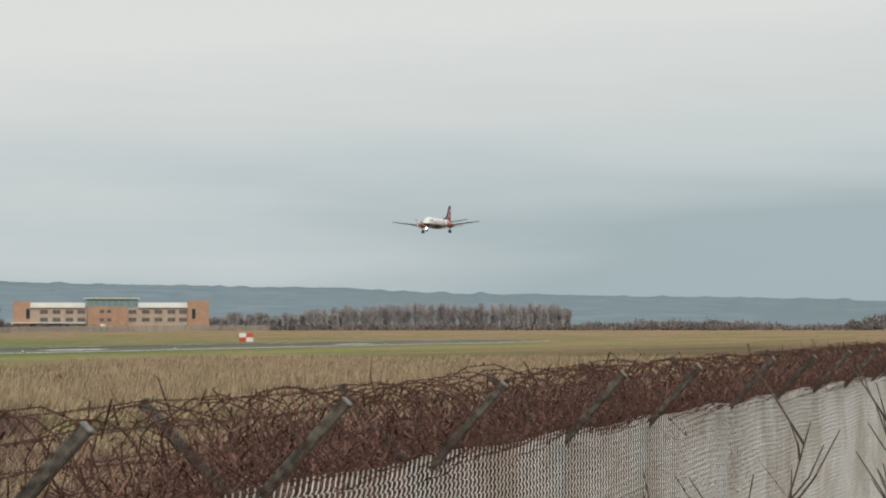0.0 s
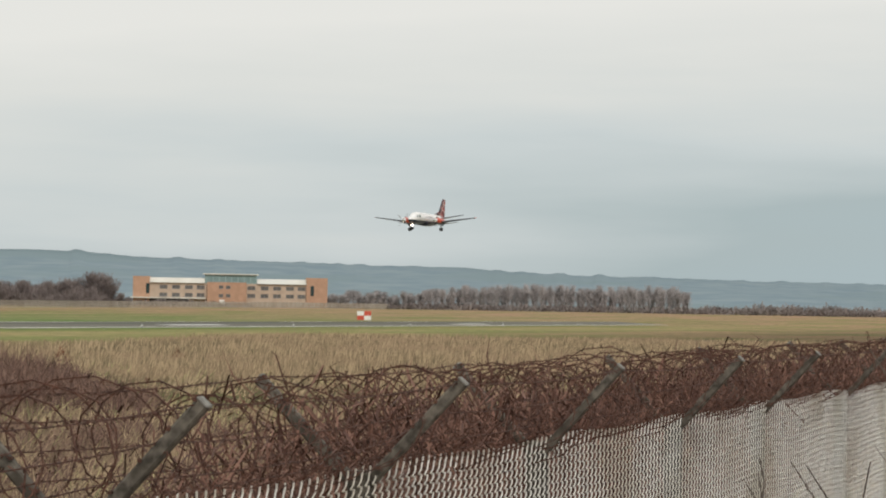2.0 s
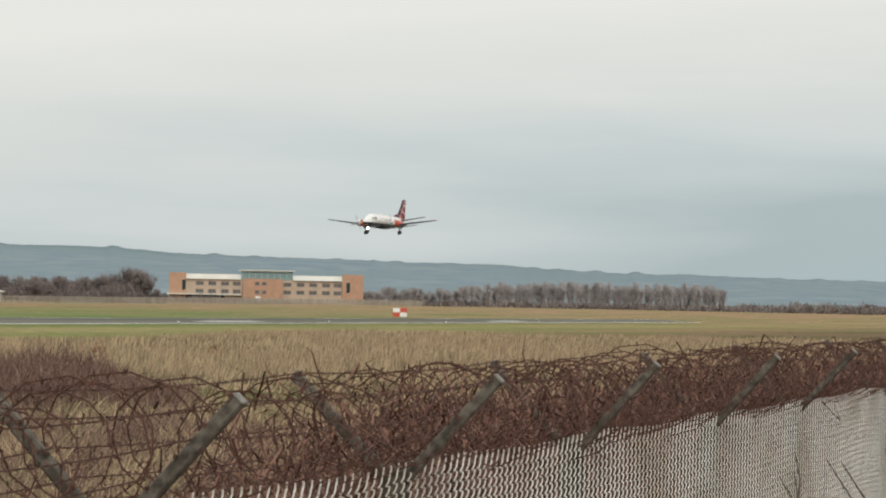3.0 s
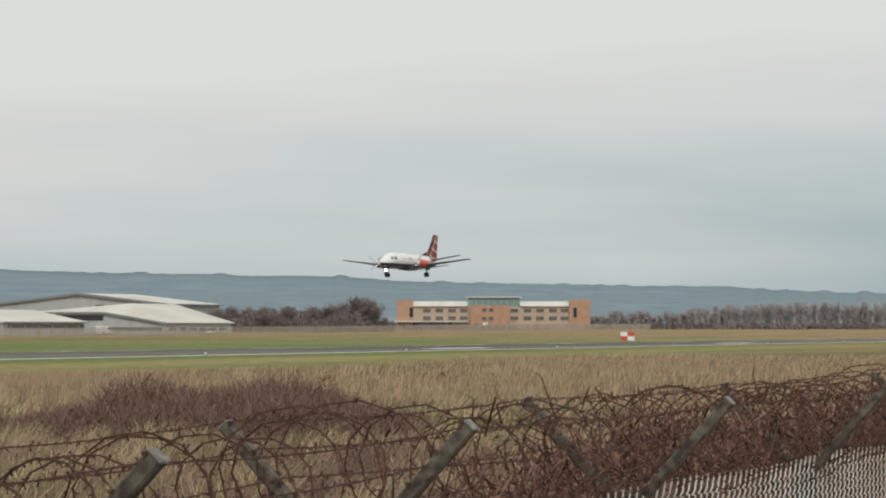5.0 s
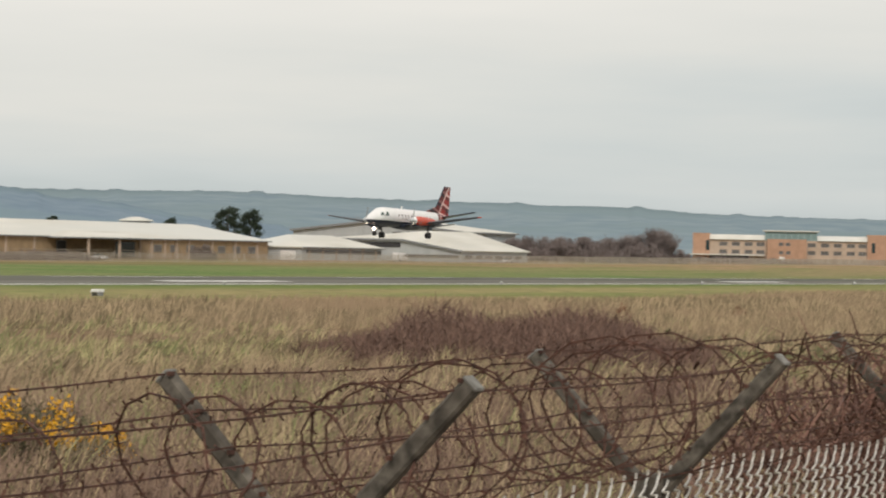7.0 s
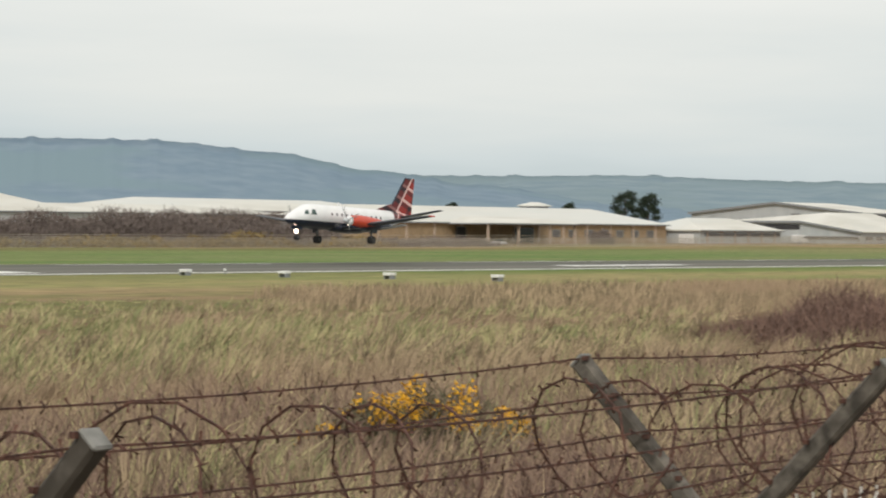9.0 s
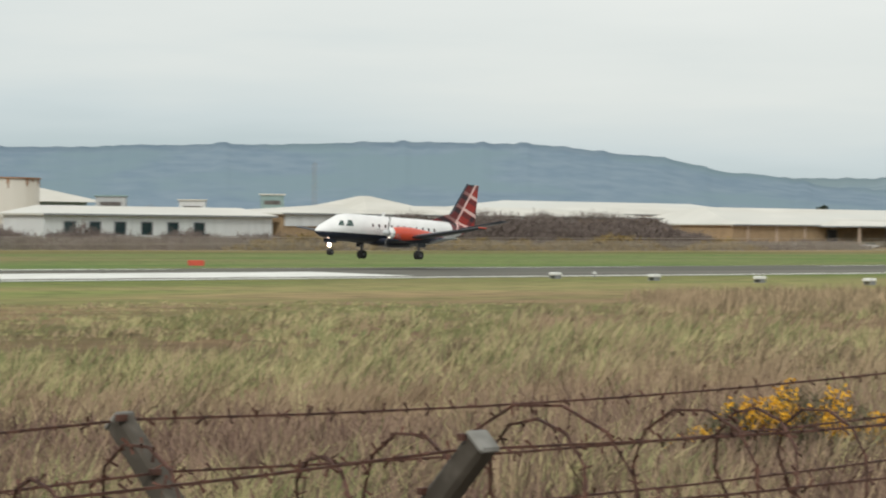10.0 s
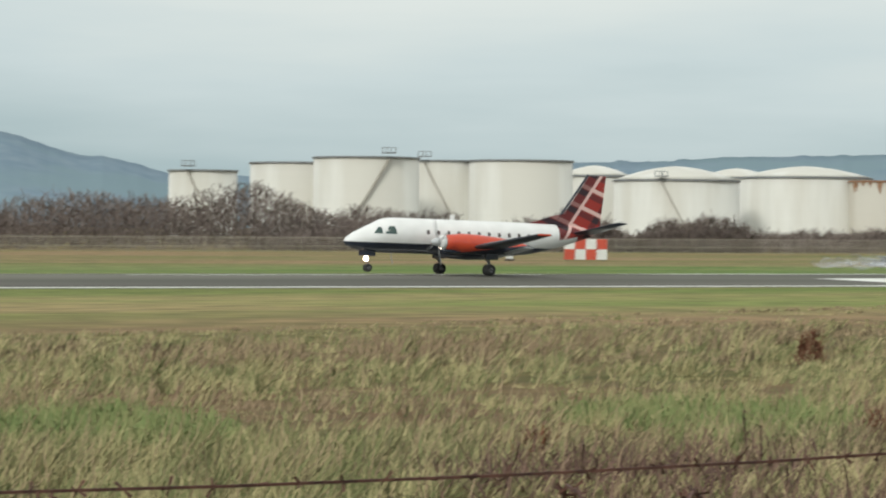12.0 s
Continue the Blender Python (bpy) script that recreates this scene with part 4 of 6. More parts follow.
    # woven mesh: close-set crimped wires, each bend a long leg outward and a short one back
    for lo, hi, gap, rise, rad in ((-5.2, 46.0, 0.097, 0.044, 0.0051), (46.0, 88.0, 0.097, 0.088, 0.0056)):
        segs_a, segs_b = [], []
        for k in range(int((hi - lo) / gap)):
            y = lo + k * gap + 0.006 * noise.noise((k * 0.31, 0, 0))
            z1 = fence_top(y) + 0.012 * math.sin(y * 2.1) + 0.006 * noise.noise((y * 9, 1, 1))
            n = int((z1 - 0.05) / rise)
            i = np.arange(n * 3 + 1)
            ph = i % 3                                     # outer bend, inner bend, and the belly of the leg between
            ys = y + np.choose(ph, (0.029, -0.002, -0.029))
            xs = FENCE_X + 0.06 + np.choose(ph, (0.002, 0.008, 0.004)) + 0.02 * noise.noise((y * 0.35, 5, 0))
            p = np.stack([xs, ys, z1 - rise * (i // 3 + np.choose(ph, (0.0, 0.42, 0.88)))], 1)
            segs_a += [p[:-1], p[:1], p[:1] + [[0.002, 0.012, 0.022]]]
            segs_b += [p[1:], p[:1] + [[0.002, 0.012, 0.022]], p[:1] + [[0.004, 0.008, 0.045]]]
        ob = new("mesh_panel", stick_mesh("mesh_panel", np.concatenate(segs_a), np.concatenate(segs_b), rad, M["link"]))
        ob.parent = fence
        tagged(ob, "pale galvanised woven wire mesh", kind="stuff")


def stick_mesh(name, a, b, r, material):
    """Three-sided sticks from a to b."""
    d = b - a
    d /= np.linalg.norm(d, axis=1, keepdims=True) + 1e-9
    u = np.cross(d, [1.0, 0.02, 0.0])
    u /= np.linalg.norm(u, axis=1, keepdims=True) + 1e-9
    w = np.cross(d, u)
    offs = [r * (u * math.cos(t) + w * math.sin(t)) for t in (0, 2.094, 4.189)]
    v = np.stack([a + o for o in offs] + [b + o for o in offs], 1).reshape(-1, 3)
    k = np.arange(len(a))[:, None] * 6
    q = np.concatenate([np.concatenate([k + i, k + (i + 1) % 3, k + 3 + (i + 1) % 3, k + 3 + i], 1) for i in range(3)])
    me = bpy.data.meshes.new(name)
    me.vertices.add(len(v))
    me.vertices.foreach_set("co", v.astype(np.float32).ravel())
    me.loops.add(q.size)
    me.loops.foreach_set("vertex_index", q.astype(np.int32).ravel())
    me.polygons.add(len(q))
    me.polygons.foreach_set("loop_start", (np.arange(len(q)) * 4).astype(np.int32))
    me.materials.append(material)
    me.update(calc_edges=True)
    return me


def wire_bm(pts, r, barb_gap, barb_len, rnd, sag):
    """A wire through pts with short barbs."""
    path = []
    for a, b in zip(pts, pts[1:]):
        n = 6 if sag else 1
        for i in range(n):
            t = i / n
            p = a.lerp(b, t)
            p.z -= sag * 4 * t * (1 - t)
            path.append(p)
    path.append(pts[-1])
    bm = bmesh.new()
    made, faces = [], []
    for i, p in enumerate(path):
        d = (path[min(i + 1, len(path) - 1)] - path[max(i - 1, 0)]).normalized()
        u = d.orthogonal().normalized()
        v = d.cross(u)
        made.append([bm.verts.new(p + r * (u * math.cos(t) + v * math.sin(t))) for t in (0, 1.571, 3.142, 4.712)])
    for a, b in zip(made, made[1:]):
        for i in range(4):
            bm.faces.new((a[i], a[(i + 1) % 4], b[(i + 1) % 4], b[i]))
    left = barb_gap
    for a, b in zip(path, path[1:]):
        ln = (b - a).length
        pos = left
        while pos < ln:
            p = a.lerp(b, pos / ln)
            for _ in range(2):
                d = Vector((rnd.uniform(-1, 1), rnd.uniform(-1, 1), rnd.uniform(-1, 1))).normalized() * barb_len
                w = d.orthogonal().normalized() * 0.003
                o = d.cross(w).normalized() * 0.003
                c = [bm.verts.new(q) for q in (p - d + w, p - d - w, p + o, p + d)]
                for f in ((0, 1, 2), (0, 3, 1), (1, 3, 2), (2, 3, 0)):
                    bm.faces.new([c[i] for i in f])
            pos += barb_gap
        left = pos - ln
    return bm


# ---- buildings beyond the runway ----
def hip_building(name, label, category, y0, y1, x_front, depth, base, eave, ridge, wall, roof, inset=None, over=0.8, group="", bays=0):
    b = thing(name, label, category, group)
    xf, xb = -x_front, -x_front - depth
    bm = bmesh.new()
    t = 0.3
    for c, s in (((xf - t / 2, (y0 + y1) / 2), (t, y1 - y0)), ((xb + t / 2, (y0 + y1) / 2), (t, y1 - y0)),
                 (((xf + xb) / 2, y0 + t / 2), (depth - 2 * t - 0.01, t)), (((xf + xb) / 2, y1 - t / 2), (depth - 2 * t - 0.01, t))):
        box(bm, (c[0], c[1], (base + eave) / 2), (s[0], s[1], eave - base))
    walls = part("wall", bm, wall, b)
    bm = bmesh.new()
    ins = depth * 0.5 if inset is None else inset
    xm = (xf + xb) / 2
    e = [(xf + over, y0 - over), (xf + over, y1 + over), (xb - over, y1 + over), (xb - over, y0 - over)]
    lo = [bm.verts.new((x, y, eave)) for x, y in e]
    lo2 = [bm.verts.new((x, y, eave + 0.35)) for x, y in e]
    r0, r1 = bm.verts.new((xm, y0 - over + ins, ridge)), bm.verts.new((xm, y1 + over - ins, ridge))
    bm.faces.new(lo)
    for i in range(4):
        bm.faces.new((lo[i], lo[(i + 1) % 4], lo2[(i + 1) % 4], lo2[i]))
    bm.faces.new((lo2[0], lo2[1], r1, r0))
    bm.faces.new((lo2[1], lo2[2], r1))
    bm.faces.new((lo2[2], lo2[3], r0, r1))
    bm.faces.new((lo2[3], lo2[0], r0))
    rf = part("roof", bm, roof, b)
    bm = bmesh.new()
    box(bm, (xf + over + 0.06, (y0 + y1) / 2, eave + 0.1), (0.12, y1 - y0 + 2 * over, 0.3))
    part("gutter", bm, M["trimgrey"], rf)
    for k in range(bays):
        y = y0 + (k + 0.5) * (y1 - y0) / bays
        bm = bmesh.new()
        box(bm, (xf + 0.12, y, (base + eave) / 2), (0.24, 0.7, eave - base - 0.1))
        part("pilaster", bm, M["render"], walls)
    return b


def add_opening(b, name, x, y0, y1, z0, z1, material, label="", proud=0.08):
    bm = bmesh.new()
    box(bm, (-x + proud / 2, (y0 + y1) / 2, (z0 + z1) / 2), (proud, y1 - y0, z1 - z0))
    p = part(name, bm, material, b, label)
    bm = bmesh.new()
    for c, s in ((((y0 + y1) / 2, z1 + 0.1), (y1 - y0 + 0.3, 0.2)), ((y0 - 0.08, (z0 + z1) / 2), (0.15, z1 - z0)), ((y1 + 0.08, (z0 + z1) / 2), (0.15, z1 - z0))):
        box(bm, (-x + proud, c[0], c[1]), (0.1, s[0], s[1]))
    part("frame", bm, M["trimgrey"], p)
    return p


def add_gable_door(w, x, y, wide, z0, z1):
    """A white sliding door in a wall that faces down the runway."""
    bm = bmesh.new()
    box(bm, (x, y, (z0 + z1) / 2), (wide, 0.12, z1 - z0))
    d = part("sliding_door", bm, M["signwhite"], w, "white sliding door")
    bm = bmesh.new()
    box(bm, (x, y - 0.05, z1 + 0.12), (wide + 0.8, 0.16, 0.2))
    part("track", bm, M["trimgrey"], d)


def slab(outline, thick):
    """A roof plane of some thickness below its outline."""
    bm = bmesh.new()
    prism(bm, outline, (0, 0, -thick))
    return bm


def gable_hall(name, label, xl, xr, y0, y1, base, eave, ridge):
    """A gabled metal hall whose end wall looks down the runway, ridge along y."""
    b = thing(name, label, "building")
    xm, o = (xl + xr) / 2, 0.9
    bm = bmesh.new()
    prism(bm, [(xl, y0, base), (xr, y0, base), (xr, y0, eave), (xm, y0, ridge), (xl, y0, eave)], (0, 0.3, 0))
    wall = part("gable_wall", bm, M["cladding"], b, "pale grey sheet gable wall")
    for x in (xl + 0.15, xr - 0.15):
        bm = bmesh.new()
        box(bm, (x, (y0 + y1) / 2 + 0.2, (base + eave) / 2), (0.3, y1 - y0 - 0.4, eave - base))
        side = part("side_wall", bm, M["sheet_blue"], b, "blue-grey sheet side wall")
    for s, x in ((-1, xl), (1, xr)):
        drop = (ridge - eave) / (xr - xm) * o
        part("roof", slab([(xm, y0 - o, ridge + 0.35), (x + s * o, y0 - o, eave + 0.35 - drop), (x + s * o, y1 + o, eave + 0.35 - drop), (xm, y1 + o, ridge + 0.35)], 0.3), M["roof"], b, "low pale sheet roof")
        bm = bmesh.new()
        beam(bm, (xm, y0 - o - 0.1, ridge + 0.1), (x + s * o, y0 - o - 0.1, eave + 0.1 - drop), 0.25, 0.75)
        part("verge", bm, M["trimgrey"], b, "dark verge trim")
        bm = bmesh.new()
        box(bm, (x + s * (o + 0.1), (y0 + y1) / 2, eave - drop + 0.1), (0.25, y1 - y0 + 2 * o, 0.5))
        part("gutter", bm, M["trimgrey"], b)
    for k in range(4):                                     # a row of high windows in the end wall, and doors in the side
        bm = bmesh.new()
        box(bm, (xm + 8 + k * 5.6, y0 - 0.05, eave - 0.6), (3.4, 0.2, 1.1))
        part("window", bm, M["dullglass"], wall, "dull high window")
    for y in (y0 + 12, y0 + 27):
        bm = bmesh.new()
        box(bm, (xr + 0.05, y, base + 5.2), (0.2, 3.0, 2.2))
        part("window", bm, M["dullglass"], side, "dull side window")


def slope_shed(name, label, xl, xm, xr, y0, y1, base, high, low, ridge, run):
    """A shed with a level eave along half its end wall, falling to a low eave along the runway side; the roof climbs to a ridge set back by run."""
    b = thing(name, label, "building")
    bm = bmesh.new()
    prism(bm, [(xl, y0, base), (xr, y0, base), (xr, y0, low), (xm, y0, high), (xl, y0, high)], (0, 0.3, 0))
    wall = part("end_wall", bm, M["cladding"], b, "pale grey sheet end wall")
    bm = bmesh.new()
    box(bm, (xr - 0.15, (y0 + y1) / 2 + 0.2, (base + low) / 2), (0.3, y1 - y0 - 0.4, low - base))
    side = part("side_wall", bm, M["cladding"], b)
    bm = bmesh.new()
    box(bm, (xl + 0.15, (y0 + y1) / 2 + 0.2, (base + high) / 2), (0.3, y1 - y0 - 0.4, high - base))
    part("side_wall", bm, M["cladding"], b)
    o, t = 0.8, 0.25
    a0, m0, c0 = (xl - o, y0 - o, high + t), (xm, y0 - o, high + t), (xr + o, y0 - o, low + t)
    r0, r1, c1, a1 = (xm, y0 + run, ridge), (xm, y1 + o, ridge), (xr + o, y1 + o, low + t), (xl - o, y1 + o, high + t)
    for outline in ([a0, m0, r0], [m0, c0, r0], [r0, c0, c1, r1], [a0, r0, r1, a1]):
        part("roof", slab(outline, t), M["roof"], b, "pale sheet roof slope")
    for p, q in ((a0, m0), (m0, c0)):
        bm = bmesh.new()
        beam(bm, (p[0], p[1] - 0.1, p[2] - 0.3), (q[0], q[1] - 0.1, q[2] - 0.3), 0.2, 0.55)
        part("verge", bm, M["trimgrey"], b, "dark verge trim")
    # a dark panel on the wall stands in for the bay's shade
    bm = bmesh.new()
    box(bm, ((xl + xm) / 2 + 2, y0 - 0.05, high - 1.6), ((xm - xl) * 0.78, 0.2, 1.5))
    part("bay_shade", bm, M["dark"], wall, "dark panel for the shaded bay under the eave")
    bm = bmesh.new()
    box(bm, ((xm + xr) / 2, y0 - 0.05, base + 1.6), ((xr - xm) * 0.9, 0.2, 0.9))
    part("strip_window", bm, M["dullglass"], wall, "dark strip window")
    for k in range(6):
        y = y0 + 5 + k * (y1 - y0 - 8) / 5.5
        bm = bmesh.new()
        box(bm, (xr + 0.05, y, base + 1.6), (0.2, 4.6, 1.0))
        part("window", bm, M["dullglass"], side, "dark side window")


def build_works():
    w = hip_building("office_shed", "long low white-roofed grey shed with loading doors", "building", 371, 432, 432, 12, 1.0, 6.3, 8.2, M["whitewall"], M["roof"], 4)
    for y in (376.0, 382.4, 388.9, 395.9, 402.9, 410.0):
        add_opening(w, "loading_door", 432, y, y + 2.8, 2.6, 5.0, M["glass"], "dark loading door")
    bm = bmesh.new()
    box(bm, (-723, 619, 6.2), (14, 28, 12.4), bevel=0.2)
    g = thing("green_store", "green-grey store with a hipped pale roof", "building")
    part("wall", bm, M["green_roof"], g)
    bm = bmesh.new()
    rings(bm, [[(-734, 601, 12.4), (-712, 601, 12.4), (-712, 638, 12.4), (-734, 638, 12.4)], [(-725, 614, 16.9), (-721, 614, 16.9), (-721, 617, 16.9), (-725, 617, 16.9)]])
    part("roof", bm, M["roof"], g)
    # small blocks that stand up behind the long shed
    for x, y, wide, top, m, label in ((-636, 636, 7.0, 14.4, "green_roof", "dark green plant room with a flat pale lid"), (-656, 622, 8.0, 12.6, "whitewall", "pale flat-topped plant room"), (-668, 600, 9.0, 13.6, "cladding", "pale plant room with a green lid")):
        g = thing("plant_room", label, "building", "plant rooms", at=pose(x, y, 2.0, 0, 0, -45))
        bm = bmesh.new()
        box(bm, (0, 0, (top - 2) / 2), (6, wide, top - 2), bevel=0.1)
        part("wall", bm, M[m], g)
        bm = bmesh.new()
        box(bm, (0, 0, top - 1.8), (6.8, wide + 0.8, 0.4))
        part("lid", bm, M["green_roof" if m == "cladding" else "roof"], g)
        bm = bmesh.new()
        box(bm, (3.03, 0, top - 4.2), (0.12, wide * 0.7, 1.2))
        part("louvre", bm, M["dullglass"], g, "dark louvre")
    w = hip_building("factory_hall", "white-roofed factory hall with a pale upper wall", "building", 434, 560, 431, 24, 0.2, 7.0, 9.3, M["tan"], M["roof"], 26, group="factory halls", bays=5)
    bm = bmesh.new()
    box(bm, (-430.9, 482, 5.75), (0.3, 95, 2.3))
    part("fascia", bm, M["whitewall"], w, "pale cladding band")
    bm = bmesh.new()
    rings(bm, [[(-443 + 12.2 * sx * f, 471 + 12 * sy * f, z) for sx, sy in ((-1, -1), (1, -1), (1, 1), (-1, 1))] for f, z in ((1.0, 7.3), (0.9, 8.2), (0.06, 11.3))])
    part("roof_cap", bm, M["roof"], w, "raised white roof cap")
    hip_building("factory_hall", "long white-roofed factory hall", "building", 575, 705, 500, 26, 0.5, 8.6, 12.2, M["tan"], M["roof"], 25, group="factory halls", bays=6)
    w = hip_building("works_building", "tan brick works with a wide pale hipped roof", "building", 588, 734, 430, 36, 0.0, 5.8, 10.4, M["tan"], M["roof"], 13, group="factory halls", bays=12)
    for k in range(7):                                     # windows between the piers
        add_opening(w, "window", 430, 674 + k * 8.2, 677.5 + k * 8.2, 2.4, 4.2, M["dullglass"], "dull strip window", 0.1)
    bm = bmesh.new()
    rings(bm, [[(-454 + 4.2 * math.cos(a), 702 + 4.2 * math.sin(a), z) for a in (i * math.pi / 8 for i in range(16))] for z in (9.0, 10.9)])
    part("vent_drum", bm, M["trimgrey"], w, "round roof vent drum", True)
    bm = bmesh.new()
    rings(bm, [[(-454 + r * math.cos(a), 702 + r * math.sin(a), z) for a in (i * math.pi / 8 for i in range(16))] for z, r in ((10.9, 5.0), (11.2, 4.9), (12.1, 1.2))])
    part("vent_cap", bm, M["roof"], w, "pale round vent cap", True)
    # entrance canopy on columns
    c = thing("entrance_canopy", "pale-roofed entrance canopy on slim columns", "canopy")
    bm = bmesh.new()
    rings(bm, [[(-417, 624, 5.9), (-429.6, 624, 5.9), (-429.6, 667, 5.9), (-417, 667, 5.9)], [(-421, 630, 6.9), (-429.6, 630, 7.6), (-429.6, 659, 7.6), (-421, 659, 6.9)]])
    part("roof", bm, M["roof"], c)
    bm = bmesh.new()
    box(bm, (-423.4, 645.5, 5.72), (12.6, 43.2, 0.32))
    part("fascia", bm, M["trimgrey"], c, "grey canopy fascia")
    for y in (625, 639, 654, 666):
        bm = bmesh.new()
        box(bm, (-418, y, 2.9), (0.5, 0.5, 5.3))
        part("column", bm, M["render"], c)
    add_opening(w, "glazed_entrance", 429.9, 655, 664, 0.9, 4.8, M["glass"], "dark glazed entrance", 0.3)
    add_opening(w, "doorway", 429.9, 628, 632, 0.9, 4.8, M["dark"], "dark recessed doorway", 0.3)
    w = hip_building("workshop", "pale-roofed workshop with a grey gable", "building", 736, 784, 420, 22, 0.0, 4.4, 8.2, M["cladding"], M["roof"], 12, bays=6)
    add_opening(w, "strip_window", 420, 738.5, 783, 2.9, 3.7, M["dullglass"], "dark strip window", 0.2)
    add_gable_door(w, -424.5, 735.9, 5.0, 0.6, 3.6)
    slope_shed("workshop", "broad pale-roofed workshop with an open dark bay", -446, -421.5, -401.5, 800, 846, 1.0, 7.5, 4.3, 10.4, 16)
    gable_hall("hangar", "large grey metal hangar with a low pale gabled roof", -520, -454, 905, 947, 1.0, 10.8, 14.4)
    hip_building("far_shed", "low far shed with a white roof", "building", 1090, 1160, 560, 20, 2, 10, 12.2, M["cladding"], M["roof"], 3)
    # lattice mast
    m = thing("lattice_mast", "thin grey lattice mast", "mast")
    bm = bmesh.new()
    for sx, sy in ((-1, -1), (1, -1), (1, 1), (-1, 1)):
        beam(bm, (-700 + sx * 0.7, 720 + sy * 0.7, 2), (-700 + sx * 0.35, 720 + sy * 0.35, 27), 0.16, 0.16)
    for k in range(12):
        z = 2.5 + 2 * k
        beam(bm, (-700.7, 719.3, z), (-699.3, 720.7, z + 2), 0.1, 0.1)
        beam(bm, (-699.3, 719.3, z), (-700.7, 720.7, z + 2), 0.1, 0.1)
    part("frame", bm, M["trimgrey"], m)


def build_hotel():
    h = thing("office_block", "three-storey orange brick block with white roofs and a green glazed top", "building")
    h.matrix_basis = pose(-453.8, 1110.9, 4.0, 0, 0, math.degrees(math.atan2(27.1, 73.0)))
    def blk(name, u0, u1, d0, d1, z0, z1, m, label="", parent=None):
        bm = bmesh.new()
        box(bm, ((u0 + u1) / 2, (d0 + d1) / 2, (z0 + z1) / 2), (u1 - u0, d1 - d0, z1 - z0), bevel=0.05)
        return part(name, bm, m, parent or h, label)
    blk("corner_tower", 0, 6.7, -0.6, 14, -2, 9.9, M["brick"], "orange brick corner tower")
    wl = blk("wing_wall", 6.72, 29.5, 0, 14, -2, 7.4, M["render"], "buff wing wall")
    cb = blk("centre_block", 29.6, 45.3, -2.4, 12, -2, 7.9, M["brick"], "orange brick centre block")
    wr = blk("wing_wall", 45.32, 69.2, 0, 14, -2, 7.4, M["render"], "buff wing wall")
    blk("corner_tower", 69.3, 77.8, -0.6, 14, -2, 10.2, M["brick"], "orange brick corner tower")
    for u0, u1 in ((6.3, 28.6), (49.5, 69.4)):
        bm = bmesh.new()
        rings(bm, [[(u0, -0.9, 7.45), (u1, -0.9, 7.45), (u1, 15, 7.45), (u0, 15, 7.45)], [(u0, 2.5, 9.5), (u1, 2.5, 9.5), (u1, 11, 9.5), (u0, 11, 9.5)]])
        part("roof", bm, M["roof"], h, "white sheet roof")
    gs = blk("glazed_storey", 28.7, 49.4, 1.5, 12, 7.5, 10.9, M["green_roof"], "green glazed top storey")
    for k in range(8):
        u = 29.6 + k * 2.5
        blk("pane", u, u + 2.1, 1.44, 1.52, 8.0, 10.3, M["teal"], "", gs)
    blk("roof_slab", 27.8, 50.3, 0.4, 13, 10.95, 11.4, M["roof"], "white overhanging roof slab")
    for u in (12.2, 17.2, 22.3, 27.0):
        for z in (2.7, 5.8):
            window(wl, u, -0.03, z, 3.0, 1.4)
    for u in (35.2, 38.0):
        for z in (2.6, 6.0):
            window(cb, u, -2.43, z, 1.7, 1.2)
    for u in (47.3, 52.6, 57.6, 62.8, 67.4):
        for z in (2.7, 5.8):
            window(wr, u, -0.03, z, 3.0, 1.4)
    for u in (5.2, 71.0):
        blk("stair_window", u, u + 1.4, -0.68, -0.58, 3.0, 7.0, M["glass"], "tall dark stair window")
    blk("canopy", -1, 28.8, -3.2, -0.1, 1.1, 1.6, M["roof"], "pale flat canopy")
    # a dark block stands in for the shaded space under the canopy
    blk("canopy_shade", 0.2, 22.5, -0.5, -0.02, -2, 1.05, M["dark"], "dark block standing in for shade below the canopy")
    blk("doorway", 34.6, 36.6, -2.5, -2.38, -1.5, 0.9, M["signwhite"], "pale entrance")


def window(parent, u, d, z, w, ht):
    bm = bmesh.new()
    box(bm, (u, d, z), (w, 0.1, ht))
    p = part("window", bm, M["dullglass"], parent)
    bm = bmesh.new()
    box(bm, (u, d - 0.05, z - ht / 2 - 0.08), (w + 0.3, 0.2, 0.16))
    part("sill", bm, M["trimgrey"], p)
    for k in (-0.5, 0.0, 0.5):
        bm = bmesh.new()
        box(bm, (u + k * w, d - 0.06, z), (0.12, 0.08, ht))
        part("mullion", bm, M["trimgrey"], p)


